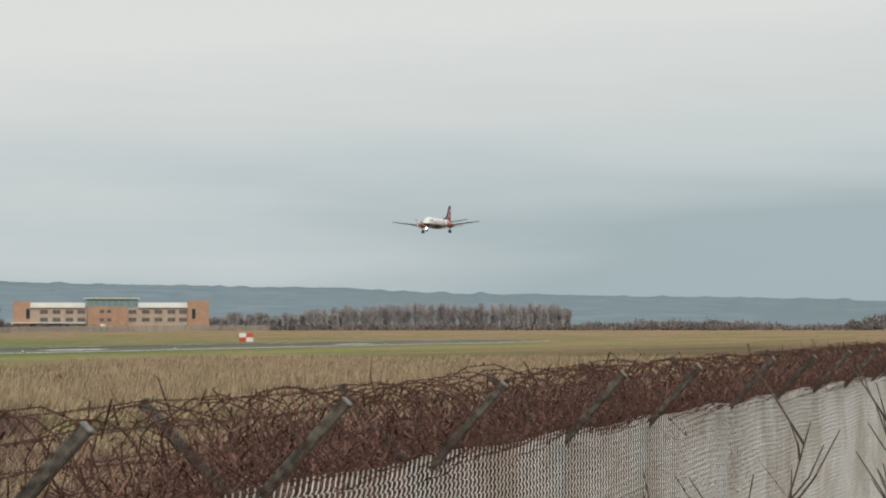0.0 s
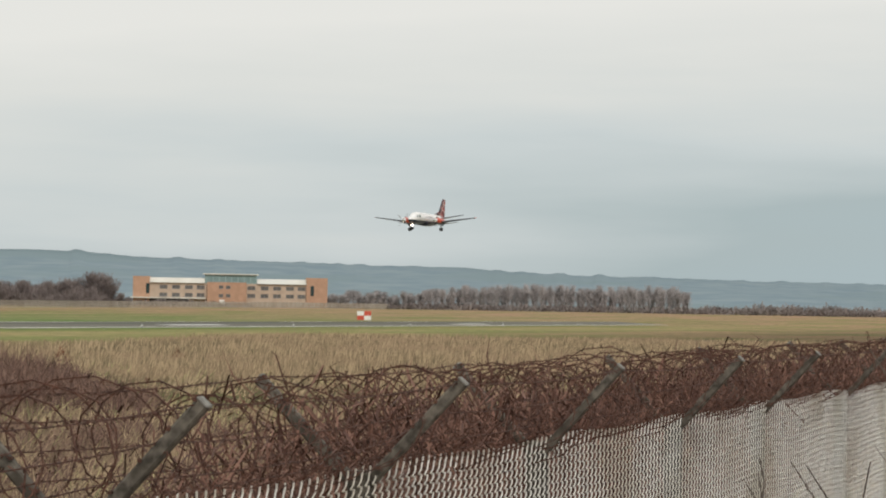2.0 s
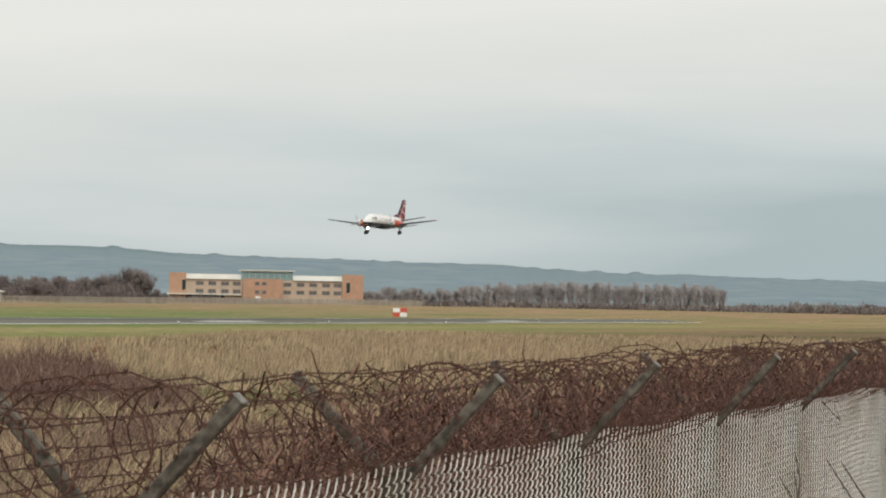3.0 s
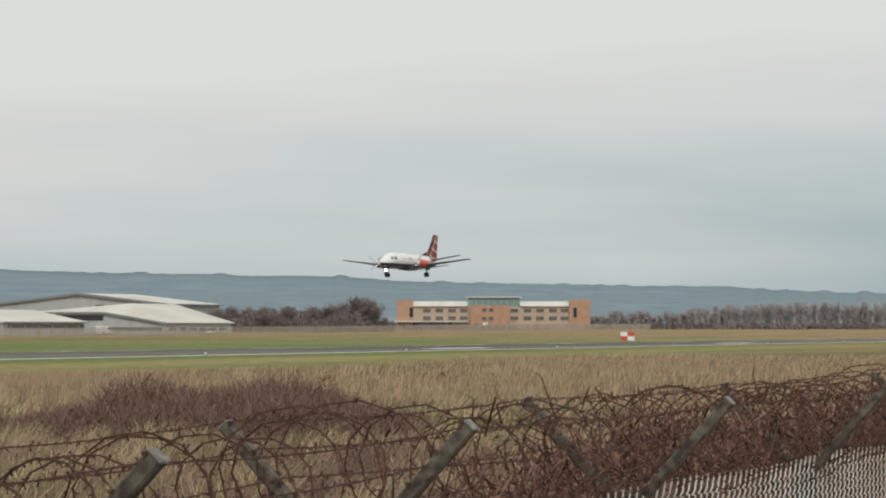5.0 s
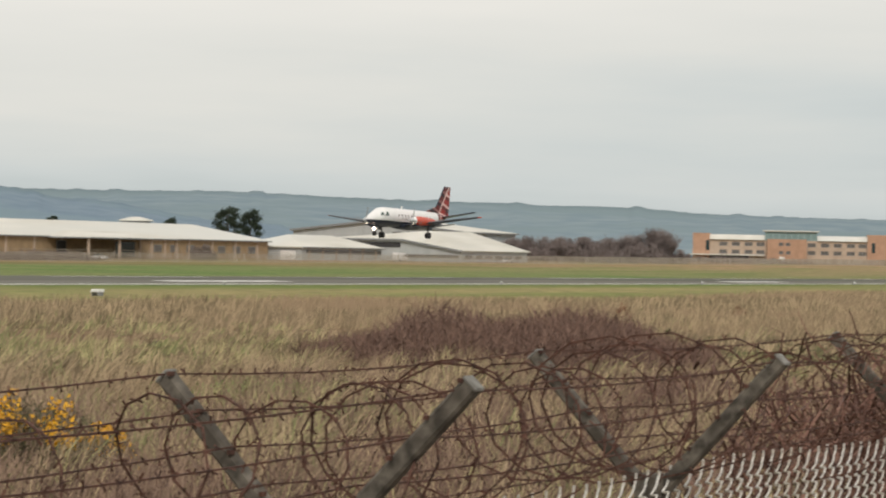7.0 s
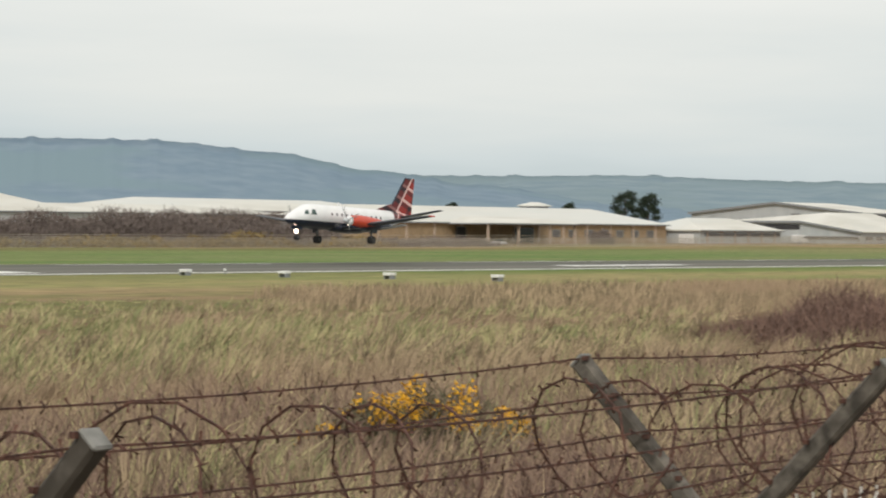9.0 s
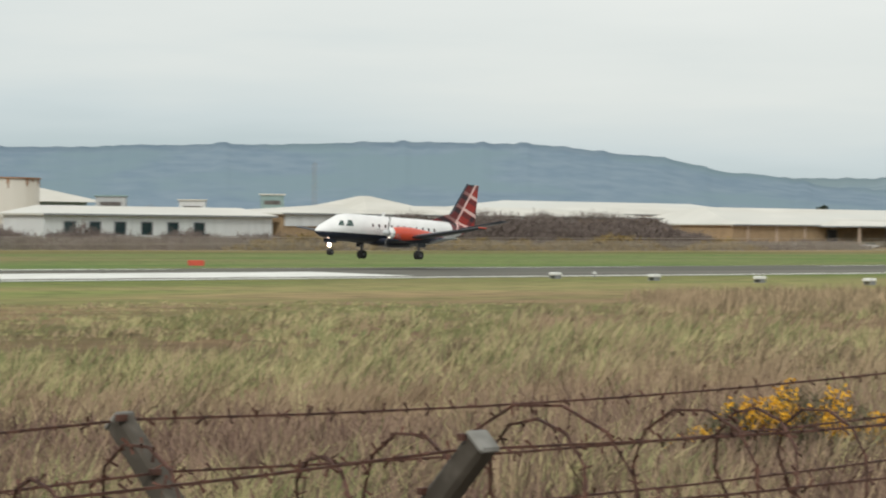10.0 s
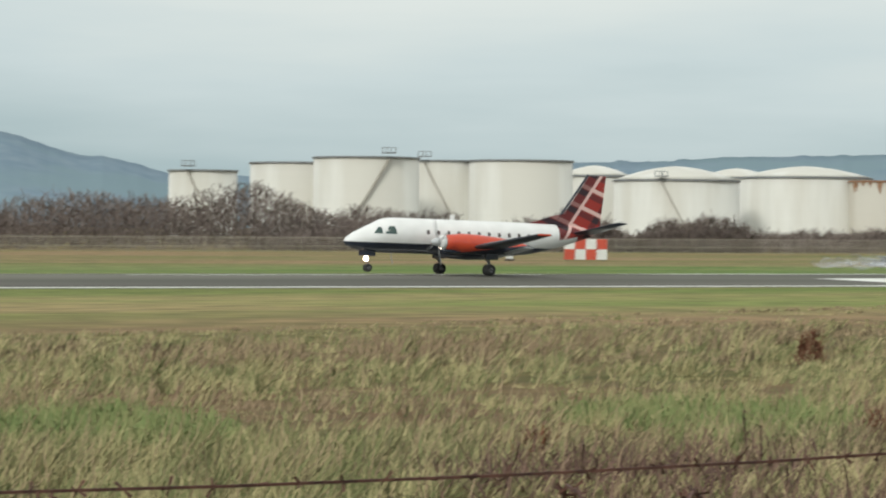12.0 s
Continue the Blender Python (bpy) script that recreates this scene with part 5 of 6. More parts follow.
def tank(y0, y1, top, peak, m, label, back=0.0, stair=0.0):
    a = math.atan2(640.0, (y0 + y1) / 2)
    r = (y1 - y0) / 2 * math.sin(a)
    k = 1 + (back + r) / math.hypot(640, (y0 + y1) / 2)
    cx, cy = -640 * k, (y0 + y1) / 2 * k
    r *= k
    top = 3.3 + (top - 3.3) * k
    t = thing("storage_tank", label, "tank", "fuel storage tanks", at=pose(cx, cy, 0))
    n = 40
    ring = lambda rr, z: [(rr * math.cos(2 * math.pi * i / n), rr * math.sin(2 * math.pi * i / n), z) for i in range(n)]
    bm = bmesh.new()
    courses = 6
    loops = []
    for c in range(courses):
        z0, z1 = 0.5 + (top - 0.5) * c / courses, 0.5 + (top - 0.5) * (c + 1) / courses
        loops += [ring(r - 0.015 * c, z0), ring(r - 0.015 * c, z1)]
    rings(bm, loops)
    shell = part("shell", bm, m, t, "", True)
    bm = bmesh.new()
    rings(bm, [ring(r + 0.25, top - 0.3), ring(r + 0.25, top + 0.1), ring(r - 0.2, top + 0.12)])
    part("rim", bm, M["trimgrey"] if m is M["tank"] else M["rustrim"], t, "curb rim")
    bm = bmesh.new()
    if peak > 0:
        pk = 3.3 + (peak - 3.3) * k
        rings(bm, [ring(r * f, top + 0.1 + (pk - top) * (1 - f ** 1.7)) for f in (0.99, 0.8, 0.6, 0.4, 0.2, 0.03)])
    else:
        rings(bm, [ring(r * 0.97, top - 0.4), ring(r * 0.9, top - 0.05), ring(0.3, top + 0.25)])
    part("roof", bm, m, t, "", True)
    if m is M["rusttank"]:
        rnd = random.Random(int(y0))
        bm = bmesh.new()
        for i in range(22):
            b0 = rnd.uniform(0, 2 * math.pi)
            wd, dp = rnd.uniform(0.02, 0.09), rnd.uniform(0.5, 3.2)
            loops = []
            for z, s in ((top - 0.3, 1.0), (top - 0.3 - dp * 0.5, 0.6), (top - 0.3 - dp, 0.1)):
                loops.append([bm.verts.new(((r + 0.03) * math.cos(b0 + e * wd * s), (r + 0.03) * math.sin(b0 + e * wd * s), z)) for e in (-1, 0, 1)])
            for p, q in zip(loops, loops[1:]):
                for e in range(2):
                    bm.faces.new((p[e], p[e + 1], q[e + 1], q[e]))
        part("rust_streaks", bm, M["rustrim"], shell, "rust streaks running from the rim", kind="stuff")
    if stair:
        # a stair that winds up the side towards the airfield
        bm = bmesh.new()
        n_st = 26
        toward = math.atan2(-cy, -cx)
        prev = None
        for i in range(n_st):
            b0 = toward + stair * (0.5 - i / n_st) * 1.0
            z = 1.0 + (top - 0.8) * i / n_st
            p = ((r + 0.5) * math.cos(b0), (r + 0.5) * math.sin(b0), z)
            if prev:
                beam(bm, prev, p, 0.55, 0.3)
            prev = p
        part("stair", bm, M["stairbrown"], t, "brown winding stair")
        bm = bmesh.new()
        box(bm, (prev[0], prev[1], top + 0.9), (2.6, 2.6, 0.25))
        for sx in (-1.2, 1.2):
            for sy in (-1.2, 1.2):
                beam(bm, (prev[0] + sx, prev[1] + sy, top + 0.9), (prev[0] + sx, prev[1] + sy, top + 2.2), 0.16, 0.16)
        beam(bm, (prev[0] - 1.2, prev[1] - 1.2, top + 2.2), (prev[0] + 1.2, prev[1] + 1.2, top + 2.2), 0.16, 0.16)
        part("platform", bm, M["trimgrey"], t, "railed stair platform")


M["whitewall"] = mat("white_sheet_wall", (0.64, 0.66, 0.66), (0.56, 0.58, 0.58), 0.3, 0.6, stretch=(1, 5, 0.3))
M["dullglass"] = mat("dull_glass", (0.09, 0.08, 0.075), (0.14, 0.13, 0.12), 0.6, 0.35)
M["sheet_blue"] = mat("blue_grey_sheet", (0.36, 0.40, 0.42), (0.30, 0.34, 0.37), 0.3, 0.6, stretch=(1, 6, 0.3))
M["teal"] = mat("teal_glass", (0.16, 0.25, 0.25), (0.22, 0.31, 0.31), 0.5, 0.15)
M["stairbrown"] = mat("stair_brown", (0.34, 0.315, 0.27), (0.42, 0.39, 0.34), 0.8, 0.8)


def build_tanks():
    W, S = "white cylindrical steel storage tank", "grey storage tank stained with rust at the rim"
    tank(472, 494.5, 17.0, 0, M["rusttank"], S)
    tank(494, 517, 17.4, 0, M["rusttank"], S)
    tank(515.5, 548, 17.7, 0, M["rusttank"], S, 6, 0.9)
    D = "white storage tank with a shallow domed roof"
    tank(436.6, 479.5, 17.5, 20.5, M["tank"], D, 22)
    tank(398.7, 437.2, 16.2, 19.8, M["tank"], D, 18, 0.5)
    tank(425, 448, 17.2, 19.6, M["tank"], D, 70)
    tank(383, 404, 17.0, 19.6, M["tank"], D, 60)
    tank(357, 387, 20.4, 0, M["tank"], W, 0)
    tank(340, 360, 20.0, 0, M["tank"], W, 25, 1.1)
    tank(314.5, 343.3, 20.4, 0, M["tank"], W, 0, -0.9)
    tank(297.9, 325, 18.8, 0, M["tank"], W, 30)
    tank(277.1, 294.8, 16.6, 0, M["tank"], W, 20, 0.9)


# ---- distant hills: a plain backdrop far behind the rest, with haze in its colour ----
HILL_FAR = [(-12, 0.5), (5, 0.50), (9, 0.58), (13, 0.64), (17, 0.78), (21, 0.84), (24, 0.97), (28, 1.03), (31, 1.12), (34, 1.10), (38, 1.06), (46, 0.9), (60, 0.7), (120, 0.6)]
HILL_NEAR = [(27, 0.0), (31, 0.55), (34, 0.92), (36, 1.19), (38, 1.53), (40, 1.72), (42, 1.75), (46, 1.67), (50, 1.58), (55, 1.44), (58, 1.31), (62, 1.15),
             (66, 0.95), (68, 1.34), (70, 1.80), (74, 2.0), (90, 1.6), (120, 1.0)]


def hill_el(table, az):
    for (a, e), (b, f) in zip(table, table[1:]):
        if a <= az <= b:
            t = (az - a) / (b - a)
            t = t * t * (3 - 2 * t)
            return e + (f - e) * t
    return table[0][1]


def build_hill(name, label, table, a0, a1, r0, r1, material):
    verts, faces = [], []
    azs = [a0 + i * 0.04 for i in range(int((a1 - a0) / 0.04))]
    rows = 9
    for az in azs:
        e = hill_el(table, az) + 0.02 * noise.noise((az * 1.1, r0, 0)) + 0.013 * noise.noise((az * 4.7, 3, 0))
        e += 0.075 * min(0.45, max(0.0, noise.noise((az * 2.6, 8, r0)) - 0.05)) * (1 + 0.5 * noise.noise((az * 14, 2, r0)))  # tree clumps along the skyline
        a = radians(az)
        for j in range(rows):
            f = j / (rows - 1)
            rr = r0 + (r1 - r0) * f
            z = 3.3 + math.tan(radians(e)) * r1 * f ** 0.85 + (18 * noise.noise((az * 0.35, f * 3, 9)) * f * (1 - f))
            verts.append((-rr * math.sin(a), rr * math.cos(a), z - (25 if j == 0 else 0)))
        rr = r1 + 100
        verts.append((-rr * math.sin(a), rr * math.cos(a), -10))
    k = rows + 1
    for i in range(len(azs) - 1):
        for j in range(rows):
            faces.append((i * k + j, i * k + j + 1, (i + 1) * k + j + 1, (i + 1) * k + j))
    me = raw_mesh(name, verts, faces, material)
    me.polygons.foreach_set("use_smooth", [True] * len(me.polygons))
    tagged(new(name, me), label, "hills", kind="structure")


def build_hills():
    build_hill("hills_backdrop", "distant wooded hills with pale blue-grey haze in their colour", HILL_FAR, -12, 60, 3500, 4500, M["hillfar"])
    build_hill("ridge_backdrop", "wooded ridge with blue-grey haze in its colour, before paler hills", HILL_NEAR, 27, 118, 2900, 3400, M["hill"])


# paler than the ridge: more distance haze mixed into the colour
M["hillfar"] = mat("hazy_far_hill", (0.195, 0.258, 0.298), (0.245, 0.305, 0.332), 0.02, 1.0, detail=9.0, spread=(0.36, 0.64), stretch=(1, 1, 1.3), c3=(0.21, 0.272, 0.295), big=0.0032, spec=0.0)


# ---- far boundary fence, hedges and trees ----
def build_far_edge():
    f = thing("palisade_fence", "grey palisade security fence beyond the runway", "fence")
    a, b = [], []
    for i in range(3300):
        y = 60 + i * 0.36
        a.append((-378, y, ground_z(-378, y) - 0.1))
        b.append((-378, y, ground_z(-378, y) + 2.15))
    ob = new("paling", stick_mesh("paling", np.array(a), np.array(b), 0.056, M["palisade"]))
    ob.parent = f
    tagged(ob, kind="stuff")
    bm = bmesh.new()
    for z in (0.5, 1.7):
        beam(bm, (-378.1, 60, z), (-378.1, 1248, z + 2.5), 0.08, 0.08)
    part("rail", bm, M["palisade"], f)
    hedges = [(-394, 470, 8, 62, 10.5, 15000, "hedge"), (-392, 380, 6, 40, 4.0, 3600, "hedge"), (-398, 300, 7, 50, 5.0, 5600, "hedge"), (-398, 225, 6, 40, 6.0, 4600, "hedge"),
              (-410, 165, 12, 70, 12.0, 12500, "hedge"), (-395, 262, 4, 12, 8.0, 2500, "hedge"), (-395, 240, 4, 9, 8.2, 2300, "hedge"), (-392, 560, 6, 30, 2.6, 1500, "hedge"),
              (-400, 330, 4, 9, 6.0, 900, "hedge"), (-400, 352, 4, 8, 5.6, 800, "hedge"), (-411, 668, 2.5, 5, 5.4, 420, "hedge"), (-640, 590, 6, 9, 11.5, 1500, "hedge"), (-600, 560, 4, 6, 9.5, 800, "hedge")]
    for i, (x, y, rx, ry, h, n, m) in enumerate(hedges):
        thicket("hedge", "bare brown winter hedge behind the far fence", "hedge", x, y, rx, ry, h, int(n * 2.2), 1.3, 0.15, M[m], 40 + i, group="far hedges")
    for i, (y, ry, n) in enumerate(((395, 24, 500), (440, 20, 450), (478, 25, 500), (520, 16, 260))):
        thicket("gorse_hedge", "low gorse in bloom along the far fence", "bush", -383, y, 2.5, ry, 3.7, n * 2, 0.8, 0.3, M["gorsefar"], 80 + i, group="far gorse")
    # wood beside the office block
    woods = []
    for s in range(3):
        t = winter_tree(100 + s, 9.5, 3.4, 0.22, 1100, 1.7, 0.13, False, M["woodtwig"])
        woods.append(t)
    rnd = random.Random(3)
    first = True
    for k in range(52):
        f = k / 51
        x, y = -440 + 51 * f + rnd.uniform(-7, 7), 912 + 28 * f + rnd.uniform(-5, 18)
        s = 0.80 + 0.12 * math.sin(k * 1.3) + (0.34 if 0.74 < f < 0.88 else 0.0) - (0.35 if f > 0.9 else 0)
        src = woods[k % 3]
        m = pose(x, y, ground_z(x, y) - 0.3, 0, 0, rnd.uniform(0, 360))
        t = src if k < 3 else copy_thing(src, m)
        t.matrix_basis = m
        t.scale = (s, s, s)
    thicket("hedge", "dense dark undergrowth below bare trees", "hedge", -413, 928, 9, 30, 9.0, 14000, 1.7, 0.2, M["woodtwig"], 61, group="far hedges", rot=-1.17)
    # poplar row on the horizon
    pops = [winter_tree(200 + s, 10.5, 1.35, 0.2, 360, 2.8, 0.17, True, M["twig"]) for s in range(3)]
    n = 0
    for k in range(112):
        az = 18.5 - 6.9 * (k + rnd.uniform(-0.6, 0.6)) / 111
        hs = 0.64 + 0.36 * min(1, max(0, k - 22) / 28) + rnd.uniform(-0.18, 0.14)
        rr = 1290 + rnd.uniform(-25, 25)
        x, y = -rr * math.sin(radians(az)), rr * math.cos(radians(az))
        m = pose(x, y, ground_z(x, y) - 0.3, 0, 0, rnd.uniform(0, 360))
        t = pops[n] if n < 3 else copy_thing(pops[k % 3], m)
        t.matrix_basis = m
        t.scale = (1.15, 1.15, hs)
        n += 1
    for i, (az, rr, w, h, c) in enumerate(((14.9, 1270, 95, 3.4, 4500), (10.6, 1250, 40, 4.2, 1900), (9.3, 1240, 34, 5.2, 1700), (8.3, 1240, 22, 4.6, 1000), (6.6, 1240, 20, 2.6, 700), (5.2, 1180, 24, 9.5, 2200), (23.4, 1150, 70, 3.0, 1800), (28, 1060, 70, 3.0, 1800))):
        x, y = -rr * math.sin(radians(az)), rr * math.cos(radians(az))
        thicket("hedge", "low bare hedge along the far field edge", "hedge", x, y, w, 6, h, c, 1.8, 0.45, M["hazyhedge"], 300 + i, group="far hedges", rot=radians(az))
    # dark pines behind the works
    for i, (y, h, w) in enumerate(((862, 14.8, 8.5), (877, 14.0, 7.0), (826, 10.2, 4.2), (758, 9.4, 4.0))):
        p = thing("pine_tree", "dark green pine tree with a ragged crown", "tree", "pines", at=pose(-521, y, 3.0))
        bm = bmesh.new()
        tube(bm, [(0, 0, -0.5), (0.2, 0.1, h * 0.5), (0, 0, h * 0.93)], [0.4, 0.3, 0.06], 7)
        for k in range(9):
            a0, z0 = k * 2.4, h * (0.35 + 0.06 * k)
            tube(bm, [(0, 0, z0), (w * 0.45 * math.cos(a0), w * 0.45 * math.sin(a0), z0 + 1)], [0.14, 0.04], 4)
        part("trunk", bm, M["bark"], p)
        rng = np.random.default_rng(60 + i)
        q = 2600
        lobe = rng.integers(0, 12, q)
        la = np.arange(12) * 2.4
        lz = h * (0.42 + 0.046 * np.arange(12))
        lr = w * 0.46 * (1 - 0.45 * np.arange(12) / 12)
        cen = np.stack([lr * np.cos(la), lr * np.sin(la), lz], 1)[lobe]
        base = cen + rng.normal(0, 1, (q, 3)) * [w * 0.115, w * 0.115, h * 0.04]
        d = rng.normal(0, 1, (q, 3)) + [0, 0, 0.6]
        d /= np.linalg.norm(d, axis=1, keepdims=True)
        crown = new("crown", strand_mesh("crown", [strands(base, base + d * 0.8, np.full(q, 0.4), 0.1, 70 + i)], M["pine"]))
        crown.parent = p


M["woodtwig"] = mat("wood_twigs", (0.13, 0.103, 0.098), (0.21, 0.175, 0.165), 0.5, 0.95, island=0.5, obj_random=0.3, lift=0.3)
# hedge twigs greyed and lightened in colour to suggest distance haze
M["hazyhedge"] = mat("hazy_field_hedge", (0.14, 0.118, 0.112), (0.24, 0.205, 0.19), 0.1, 0.95, island=0.5, lift=0.3)
M["gorsefar"] = mat("gorse_hedge", (0.16, 0.12, 0.05), (0.30, 0.20, 0.05), 0.4, 0.9, island=0.6)


# ---- airfield equipment ----
def checker(name, label, x, y, cols, rows, cw, ch, depth, turn=0.0):
    t = thing(name, label, "marker board", at=pose(x, y, ground_z(x, y), 0, 0, turn))
    for i in range(cols):
        for j in range(rows):
            bm = bmesh.new()
            box(bm, (0, (i - (cols - 1) / 2) * cw, 0.15 + (j + 0.5) * ch), (depth, cw - 0.02, ch - 0.02), bevel=0.02)
            red = (i + j) % 2 == 0
            part("panel", bm, M["signred"] if red else M["signwhite"], t, "red panel" if red else "white panel")
    for i in (-1, 1):
        bm = bmesh.new()
        box(bm, (0, i * (cols / 2 - 0.3) * cw, 0.0), (depth * 0.8, 0.15, 0.34))
        part("foot", bm, M["trimgrey"], t)


def build_airfield_items():
    checker("checkered_hut", "red and white checkered equipment hut", -276, 168.5, 4, 2, 1.16, 1.12, 1.6, -32)
    checker("checkered_hut", "small red and white checkered hut in grass", -207, 645, 2, 2, 1.6, 1.0, 1.4, -72)
    p = thing("marker_post", "red and white banded marker post", "post", at=pose(-276, 159, 0))
    for k, m in enumerate(("signwhite", "signwhite", "signred")):
        bm = bmesh.new()
        box(bm, (0, 0, 0.2 + 1.2 * k + 0.6), (0.3, 0.72, 1.19), bevel=0.02)
        part("band", bm, M[m], p, "red band" if m == "signred" else "white band")
    bm = bmesh.new()
    box(bm, (0, 0, 0.1), (0.5, 1.0, 0.24), bevel=0.02)
    part("base", bm, M["concrete"], p)
    for i, lat in enumerate((142.2, 132.9, 123.5, 114.3)):
        t = thing("approach_light", "white approach slope light box on short legs", "light", "approach slope lights", at=pose(-lat, 172, ground_z(-lat, 172)))
        bm = bmesh.new()
        box(bm, (0, 0, 0.36), (0.62, 0.8, 0.22), bevel=0.04)
        part("housing", bm, M["signwhite"], t)
        for sx in (-0.25, 0.25):
            bm = bmesh.new()
            box(bm, (sx, 0, 0.13), (0.08, 0.6, 0.3))
            part("leg", bm, M["trimgrey"], t)
        bm = bmesh.new()
        box(bm, (0.0, 0.41, 0.36), (0.5, 0.03, 0.14))
        part("lens", bm, M["glass"], t)
    s = thing("runway_sign", "small red runway sign on legs", "sign", at=pose(-200.5, 190.5, 0, 0, 0, -44))
    bm = bmesh.new()
    box(bm, (0, 0, 0.42), (0.2, 1.5, 0.5), bevel=0.03)
    part("panel", bm, M["signred"], s)
    for sy in (-0.5, 0.5):
        bm = bmesh.new()
        box(bm, (0, sy, 0.09), (0.1, 0.1, 0.2))
        part("leg", bm, M["trimgrey"], s)
    for y in range(100, 700, 60):
        e = thing("edge_light", "low white runway edge light", "light", "runway edge lights", at=pose(-146.5, y + 22, ground_z(-146.5, y + 22)))
        bm = bmesh.new()
        tube(bm, [(0, 0, -0.02), (0, 0, 0.25)], [0.08, 0.05], 8)
        part("stem", bm, M["trimgrey"], e)
        bm = bmesh.new()
        rings(bm, [[(r * math.cos(k * 0.785), r * math.sin(k * 0.785), z) for k in range(8)] for z, r in ((0.25, 0.12), (0.34, 0.13), (0.42, 0.05))])
        part("head", bm, M["signwhite"], e)
    for x, y, yaw in ((-406, 612, 85), (-392, 812, 90), (-402, 400, 90)):
        car(x, y, yaw)
    van(-402, 762, 84)


def car(x, y, yaw):
    c = thing("car", "parked white car beyond the far fence", "car", "parked cars", at=pose(x, y, ground_z(x, y) + 0.02, 0, 0, yaw))
    bm = bmesh.new()
    rings(bm, [[(xx, -w, 0.3), (xx, w, 0.3), (xx, w, zt), (xx, -w, zt)] for xx, w, zt in ((-2.1, 0.75, 0.7), (-1.9, 0.85, 0.9), (0.9, 0.87, 0.92), (2.0, 0.8, 0.75), (2.15, 0.7, 0.6))])
    part("body", bm, M["car"], c)
    bm = bmesh.new()
    rings(bm, [[(-1.7, -0.78, 0.9), (1.0, -0.78, 0.9), (1.0, 0.78, 0.9), (-1.7, 0.78, 0.9)], [(-1.2, -0.62, 1.42), (0.3, -0.62, 1.42), (0.3, 0.62, 1.42), (-1.2, 0.62, 1.42)]])
    part("cabin", bm, M["glass"], c, "dark glazed cabin")
    for sx in (-1.35, 1.35):
        for sy in (-0.82, 0.82):
            bm = bmesh.new()
            tube(bm, [(sx, sy - 0.1, 0.31), (sx, sy + 0.1, 0.31)], 0.31, 12)
            part("wheel", bm, M["rubber"], c)


def van(x, y, yaw):
    v = thing("van", "parked white high-roofed van by the works", "van", at=pose(x, y, ground_z(x, y) + 0.02, 0, 0, yaw))
    bm = bmesh.new()
    side = [(-2.8, 0.4), (2.75, 0.4), (2.8, 1.0), (2.1, 1.25), (1.45, 2.25), (1.0, 2.6), (-2.7, 2.6), (-2.8, 2.4)]
    prism(bm, [(u, -0.98, z) for u, z in side], (0, 1.96, 0))
    body = part("body", bm, M["car"], v)
    bm = bmesh.new()
    prism(bm, [(2.12, -0.85, 1.32), (2.12, 0.85, 1.32), (1.52, 0.8, 2.2), (1.52, -0.8, 2.2)], (0.04, 0, 0.02))
    part("windscreen", bm, M["glass"], body, "dark windscreen")
    for sy in (-1, 1):
        bm = bmesh.new()
        box(bm, (1.1, sy * 0.98, 1.75), (0.9, 0.03, 0.6))
        part("side_window", bm, M["glass"], body)
        for sx in (-1.8, 1.8):
            bm = bmesh.new()
            tube(bm, [(sx, sy * 0.9 - 0.1, 0.35), (sx, sy * 0.9 + 0.1, 0.35)], 0.35, 12)
            part("wheel", bm, M["rubber"], v)


def build_smoke():
    """A thin puff of tyre smoke: a few wispy lumps, on the runway where the wheels first touch."""
    m = M["smoke"]
    nt = m.node_tree
    b = nt.nodes["Principled BSDF"]
    lw = nt.nodes.new("ShaderNodeTexNoise")
    lw.inputs["Scale"].default_value = 1.6
    r = nt.nodes.new("ShaderNodeMapRange")
    r.inputs[1].default_value, r.inputs[2].default_value, r.inputs[4].default_value = 0.42, 0.75, 0.4
    nt.links.new(lw.outputs["Fac"], r.inputs[0])
    nt.links.new(r.outputs[0], b.inputs["Alpha"])
    rnd = random.Random(8)
    out = []
    for x, y in ((-168.6, 128.0), (-175.3, 128.5)):
        t = thing("smoke_puff", "thin pale puff of tyre smoke on the runway", "smoke", "tyre smoke")
        for k in range(7):
            bm = bmesh.new()
            bmesh.ops.create_icosphere(bm, subdivisions=2, radius=1.0)
            for v in bm.verts:
                v.co *= 1 + 0.45 * noise.noise(v.co * 1.6 + Vector((k, x, 0)))
            bmesh.ops.transform(bm, matrix=Matrix.Translation((rnd.uniform(-0.5, 0.5), -3.0 + k * 1.0, 0.35 + rnd.uniform(0, 0.3))) @ Matrix.Diagonal((0.6, 1.3, 0.42, 1)), verts=bm.verts)
            ob = part("wisp", bm, m, t, "", True)
            ob.visible_shadow = False
        out.append((t, x, y))
    return out


SMOKE = build_smoke()


